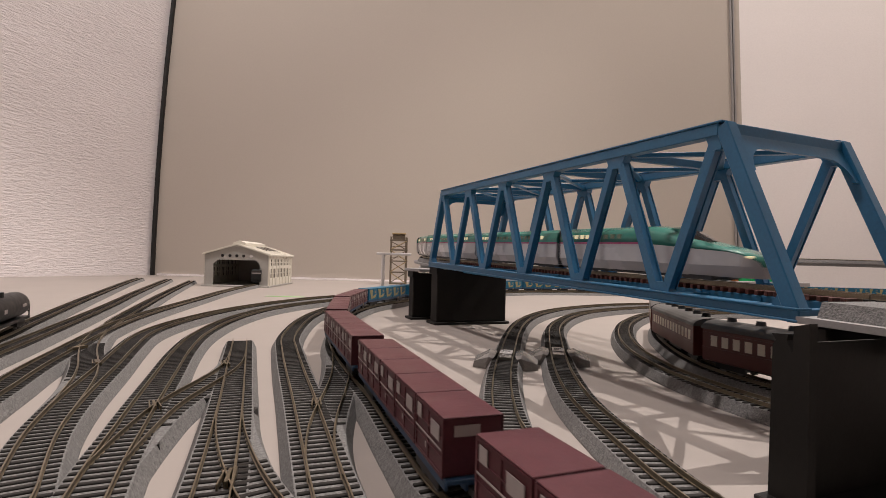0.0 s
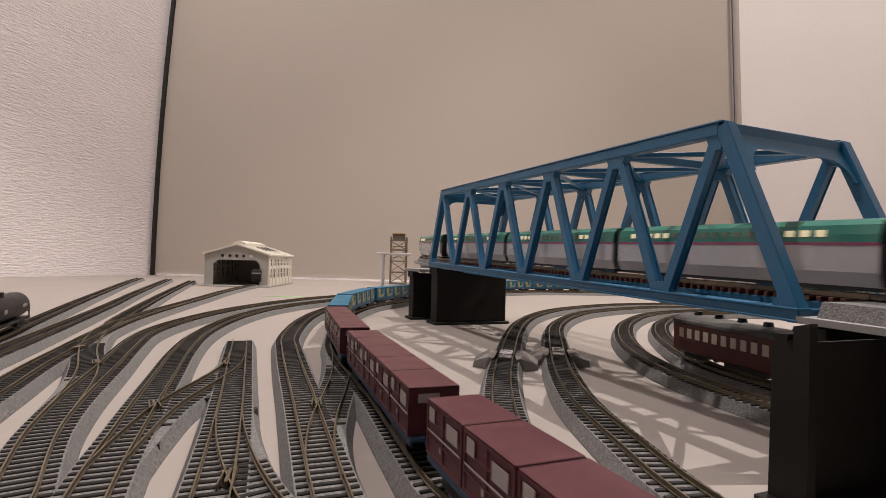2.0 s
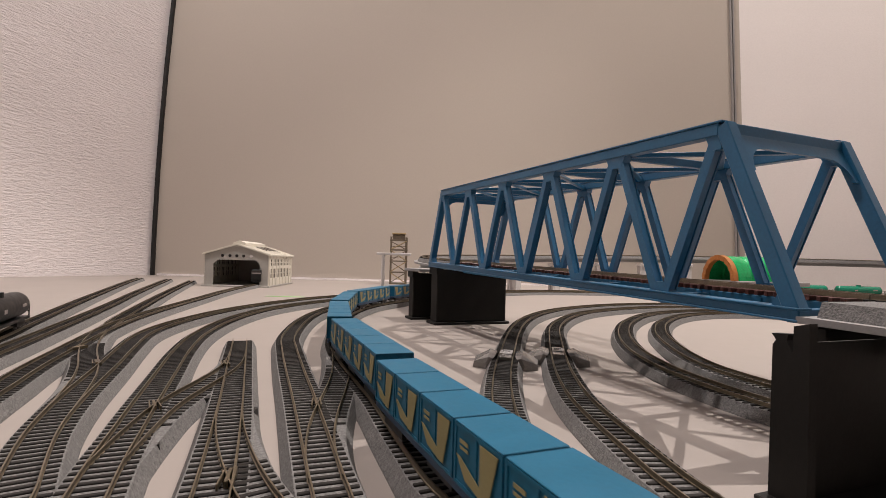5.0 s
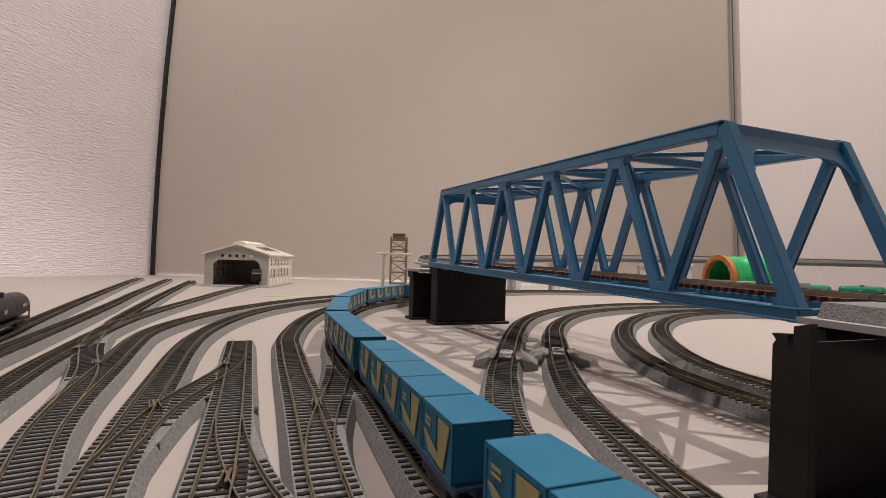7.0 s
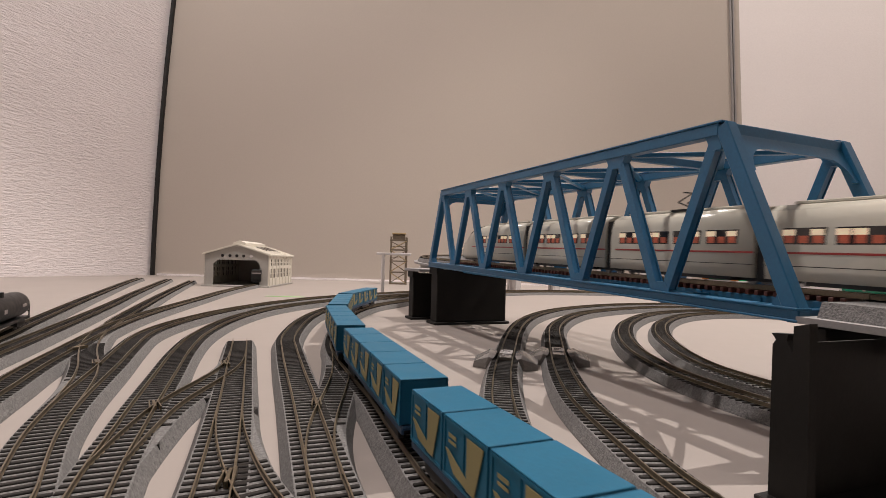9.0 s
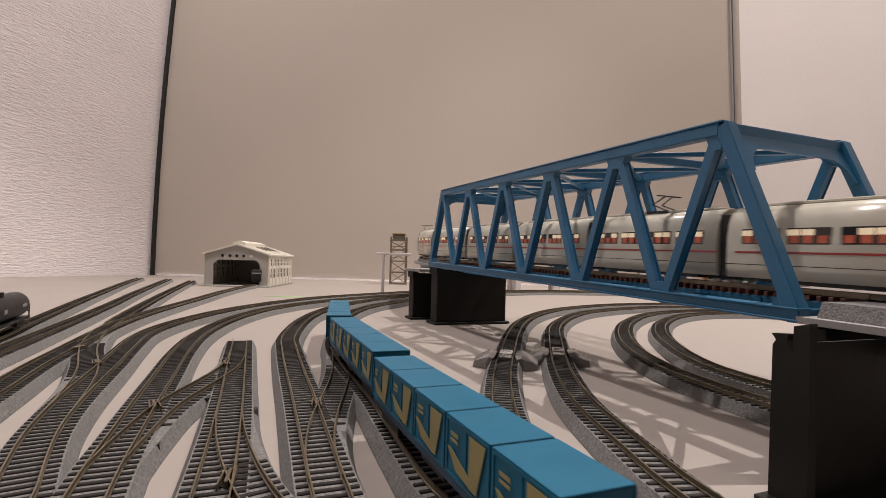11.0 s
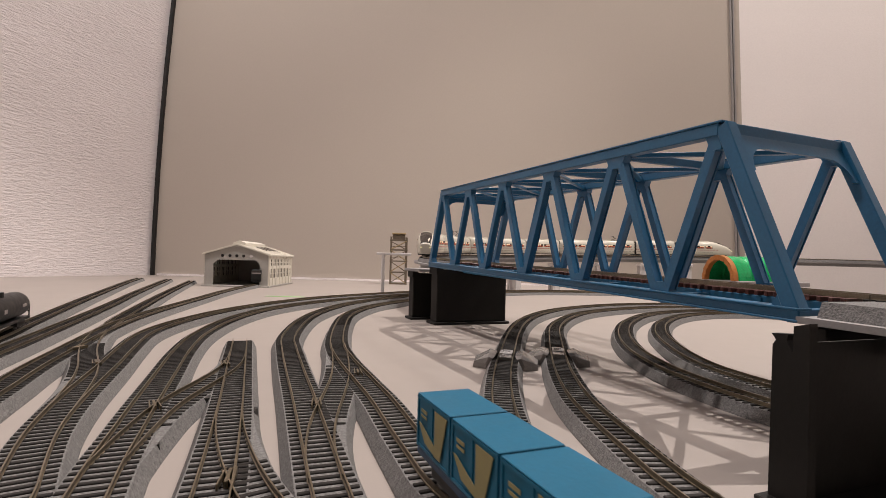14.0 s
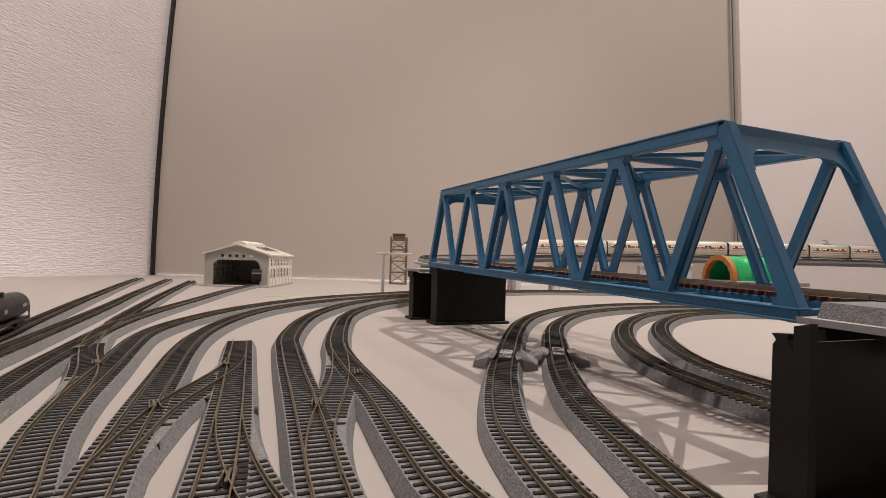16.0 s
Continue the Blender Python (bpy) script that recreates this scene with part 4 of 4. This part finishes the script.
def tunnel(m):
    top = thing("toy_tunnel", "shiny green toy tunnel with an orange rim", "toy tunnel", m=m)

    def arch(r, y, k=20):
        return [(r * math.cos(a), y, max(0, r * 1.12 * math.sin(a))) for a in [math.pi * i / k for i in range(k + 1)]]

    for j in range(3):
        bm = bmesh.new()
        y0 = j * 39
        prof = [(y0, 49), (y0 + 5, 51.5), (y0 + 20, 52.5), (y0 + 35, 51.5), (y0 + 40, 49)]
        out = [arch(r, y) for y, r in prof]
        inn = [arch(r - 6, y) for y, r in prof]
        loft(bm, [o + i[::-1] for o, i in zip(out, inn)])
        part("ring_segment", bm, TUNNEL, top, smooth=False)
    bm = bmesh.new()
    loft(bm, [arch(53.5, y) + arch(43, y)[::-1] for y in (-12, -0.5)])
    part("rim", bm, TUNNEL_RIM, top, "orange-brown stone-patterned rim")
    for i in range(9):
        a = math.pi * (i + 0.5) / 9
        bm = bmesh.new()
        beam(bm, (43 * math.cos(a), -12.5, 48 * math.sin(a)), (53.5 * math.cos(a), -12.5, 59.5 * math.sin(a)), 11, 1.6, up=Vector((0, 1, 0)), bevel=0.4)
        part("rim_stone", bm, TUNNEL_RIM, top)
    return top


tunnel(P(527, 950, 39, 0, 0, -80) @ Matrix.Diagonal((0.79, 0.79, 0.79, 1)))
top = thing("grey_platform", "grey plastic plinth carrying the tunnel", "model viaduct", m=P(533, 950, 0, 0, 0, -80))
part("deck", boxes((-46, 46, -12, 140, 31, 39), bevel=1), DECK, top)
for y in (10, 118):
    part("leg", boxes((-26, -16, y - 7, y + 7, 0, 31), (16, 26, y - 7, y + 7, 0, 31)), WHITE_PL, top)
tagged(part("green_tape", boxes((-268, -208, 762, 771, 0.1, 0.5)), TAPE), "strip of light green tape on the board", "tape")


def rerailer(path, x, y, label):
    s = path.near(x, y)
    p, d = path.at(s), path.way(s)
    top = thing("rerailer", label, "track rerailer", "rerailers", m=P(p.x, p.y, 0, 0, 0, math.degrees(math.atan2(d.y, d.x)) - 90))
    for sg in (-1, 1):
        bm = bmesh.new()
        loft(bm, [[(sg * x, y, z) for x, z in prof] for y, prof in (
            (-13, ((6.6, 6.4), (9.0, 7.0), (11.0, 3.0), (10.6, 0.2), (8.0, 5.0))),
            (-9, ((5.6, 7.5), (9.8, 8.4), (18.0, 3.6), (18.4, 0.2), (9.0, 5.2))),
            (6, ((5.6, 7.5), (9.8, 8.6), (18.6, 3.8), (19.0, 0.2), (9.0, 5.2))),
            (12, ((6.4, 6.6), (9.2, 7.2), (12.0, 3.2), (12.4, 0.2), (8.6, 5.0))))])
        part("ramp", bm, SMOKE, top, "smoky grey side ramp with bevelled ends")
    bm = bmesh.new()
    prism(bm, [(-3.4, -14), (3.4, -14), (3.4, 8), (1.6, 13), (-1.6, 13), (-3.4, 8)], "z", 5.7, 7.5)
    part("centre_plate", bm, SMOKE, top, "smoky grey centre ramp")
    part("label_plate", boxes((-3.6, 3.6, -3, 8, 7.6, 8.0), bevel=0.15), WHITE_PL, top, "small white blank label")
    part("label_print", boxes((-2.2, 2.2, 2.6, 5.6, 8.02, 8.1), (-2.6, 0.6, -0.8, 0.8, 8.02, 8.1)), BLACK, top, "dark bars of small print")
    return top


FROGS = ((-46.0, 190.5, 14), (-39.4, 243.4, 14), (-51.1, 124.7, 14), (-102.1, 182.0, 34), (-204.5, 286.3, -12), (-169.1, 249.0, 38), (-108.1, 254.5, 30))
SOCKETS = ((-32.3, 207.7, 20), (-91.6, 200.3, 25), (-84.6, 150.3, 28), (-132.7, 190.3, 30), (-196.0, 266.7, 20), (-68.8, 185.5, 8), (-67.5, 316.1, 10))


def frog(x, y, turn):
    top = thing("turnout_frog", "brass-coloured frog where two rails cross", "track part", "turnout frogs", m=P(x, y, 7.0, 0, 0, turn))
    part("frog_plate", boxes((-0.5, 0.5, -4, 4, -1.9, 0.05), bevel=0.15), RAIL, top)
    for sg in (-1, 1):
        bm = bmesh.new()
        beam(bm, (sg * 1.7, -5.5, -0.8), (sg * 1.3, 4.5, -0.8), 0.45, 1.6)
        part("wing_rail", bm, RAIL, top)


for x, y, a in FROGS:
    frog(x, y, a)

# dark plug sockets in the flanks of the turnouts' roadbeds
for x, y, a in SOCKETS:
    top = thing("cable_socket", "black triangular cable socket in a roadbed flank", "track part", "cable sockets", m=P(x, y, 0, 0, 0, a))
    bm = bmesh.new()
    prism(bm, [(-2.6, 0.4), (2.6, 0.4), (2.0, 4.6), (-2.0, 4.6)], "y", -2.4, 2.4)
    part("housing", bm, BLACK, top)
    part("slot", boxes((-1.4, 1.4, -2.6, -2.38, 1.4, 3.4)), SEAM, top)

g1, g2 = Path(G1_PTS), Path(G2_PTS)
rerailer(g1, 39, 298, "smoky clear rerailing ramp over the outer main track")
rerailer(g2, 74, 312, "smoky clear rerailing ramp over the inner main track")


# ---- what moves ----
def ride(ob, path, mids, base, back=1, offset_z=0.0, z_rail=0.0):
    """Rows for a car whose middle runs at the lengths mids(t); base: half the distance of its bogies; back: -1 turns it round."""
    rows = []
    t = 0.0
    while t < 16.01:
        s = mids(t)
        a, b = path.at(s - base), path.at(s + base)
        c, d = (a + b) / 2, (b - a) * back
        yaw = math.degrees(math.atan2(d.y, d.x)) - 90
        tilt = math.degrees(math.atan2(d.z, math.hypot(d.x, d.y)))
        rows.append((t, P(c.x, c.y, c.z + z_rail, tilt, 0, yaw)))
        t += 0.25
    walk(ob, rows)


def table_of(ts, vs):
    """A smooth monotone value over time from a few known ones."""
    ts, vs = np.array(ts, float), np.array(vs, float)
    m = np.gradient(vs, ts)

    def f(t):
        i = int(np.clip(np.searchsorted(ts, t) - 1, 0, len(ts) - 2))
        hh = ts[i + 1] - ts[i]
        u = (t - ts[i]) / hh
        return float((2 * u**3 - 3 * u**2 + 1) * vs[i] + (u**3 - 2 * u**2 + u) * hh * m[i] + (-2 * u**3 + 3 * u**2) * vs[i + 1] + (u**3 - u**2) * hh * m[i + 1])
    return f


def motions():
    # container train: runs towards the camera, against the direction of its path
    pitch = 117.7
    run = table_of([0, 2, 4, 7, 9, 12, 14.5, 16], [0, 209, 414, 710, 906, 1192, 1427, 1566])
    s_ref = 333.5
    red, blue = container_wagon("red"), container_wagon("blue")
    blue_spare = copy_thing(blue, P(0, 0, 0))
    wagons = [red] + [copy_thing(red, P(0, 0, 0)) for _ in range(4)] + [blue] + [copy_thing(blue, P(0, 0, 0)) for _ in range(7)]
    for k, ob in zip(range(-2, 11), wagons):
        ride(ob, freight_path, lambda t, k=k: s_ref + k * pitch + 54 - run(t), 38, back=-1, z_rail=7.2)
    # green train: far to near over the bridge, ten cars
    car = 130.0
    head = table_of([0, 0.5, 1.5, 3.5, 4.2, 6.0, 8.0, 16.0], [320, 459, 747, 1359, 1578, 2010, 2225, 2240])
    s_b = green_path.near(B0.x, B0.y)
    front, mid_car, rear = bullet_car(140, 1), bullet_car(car, 0), bullet_car(140, -1)
    middle = [mid_car] + [copy_thing(mid_car, P(0, 0, 0)) for _ in range(7)]
    for k in range(10):
        if k == 0:
            ride(front, green_path, lambda t: s_b + head(t) - 70, 43)
        elif k == 9:
            ride(rear, green_path, lambda t: s_b + head(t) - 140 - 8 * car - 70, 43)
        else:
            ride(middle[k - 1], green_path, lambda t, k=k: s_b + head(t) - 140 - (k - 1) * car - car / 2, 43)
    # white train: near to far over the bridge, ten cars
    lead = table_of([0, 4.0, 7.0, 8.0, 8.5, 9.0, 12.0, 12.5, 13.0, 14.5, 16.0], [1420, 1080, 490, 246, 124, 6, -704, -817, -928, -1270, -1640])
    nose_l, mid_l = 132.0, 92.0
    first, last, plain, pan = romance_car(nose_l, 1), romance_car(nose_l, -1), romance_car(mid_l, 0), romance_car(mid_l, 0, True)
    plains, pans = [plain] + [copy_thing(plain, P(0, 0, 0)) for _ in range(5)], [pan, copy_thing(pan, P(0, 0, 0))]
    for k in range(10):
        if k == 0:
            ob, off, base = first, nose_l / 2, 40
        elif k == 9:
            ob, off, base = last, nose_l * 1.5 + 8 * mid_l, 40
        else:
            ob = (pans if k in (2, 7) else plains).pop()
            off, base = nose_l + (k - 0.5) * mid_l, 44
        ride(ob, line_path, lambda t, off=off: S_FAR - lead(t) - off, base)
    # a second freight train far behind, running to the right: three container wagons, then green tanks
    s_far = far_path.near(760, 1066)
    tank = tank_wagon(P(0, 0, 0), TANK_GREEN, "glossy green tank wagon on the far track", "green tank train")
    rake = [copy_thing(blue_spare, P(0, 0, 0)) for _ in range(2)] + [blue_spare] + [tank] + [copy_thing(tank, P(0, 0, 0)) for _ in range(3)]
    for k, ob in enumerate(rake):
        off = 280 - k * 117.7 if k < 3 else -70 - (k - 3) * 116
        ride(ob, far_path, lambda t, off=off: s_far + off + 62 * t, 36, z_rail=7.1)
    # maroon coaches on the return loop
    s_c = coach_path.near(154, 277)
    coach = old_coach()
    coaches = [coach] + [copy_thing(coach, P(0, 0, 0)) for _ in range(2)]
    for k, ob in enumerate(coaches):
        ride(ob, coach_path, lambda t, k=k: s_c + 54.5 - k * 109 + 93 * t, 38, z_rail=7.1)


motions()
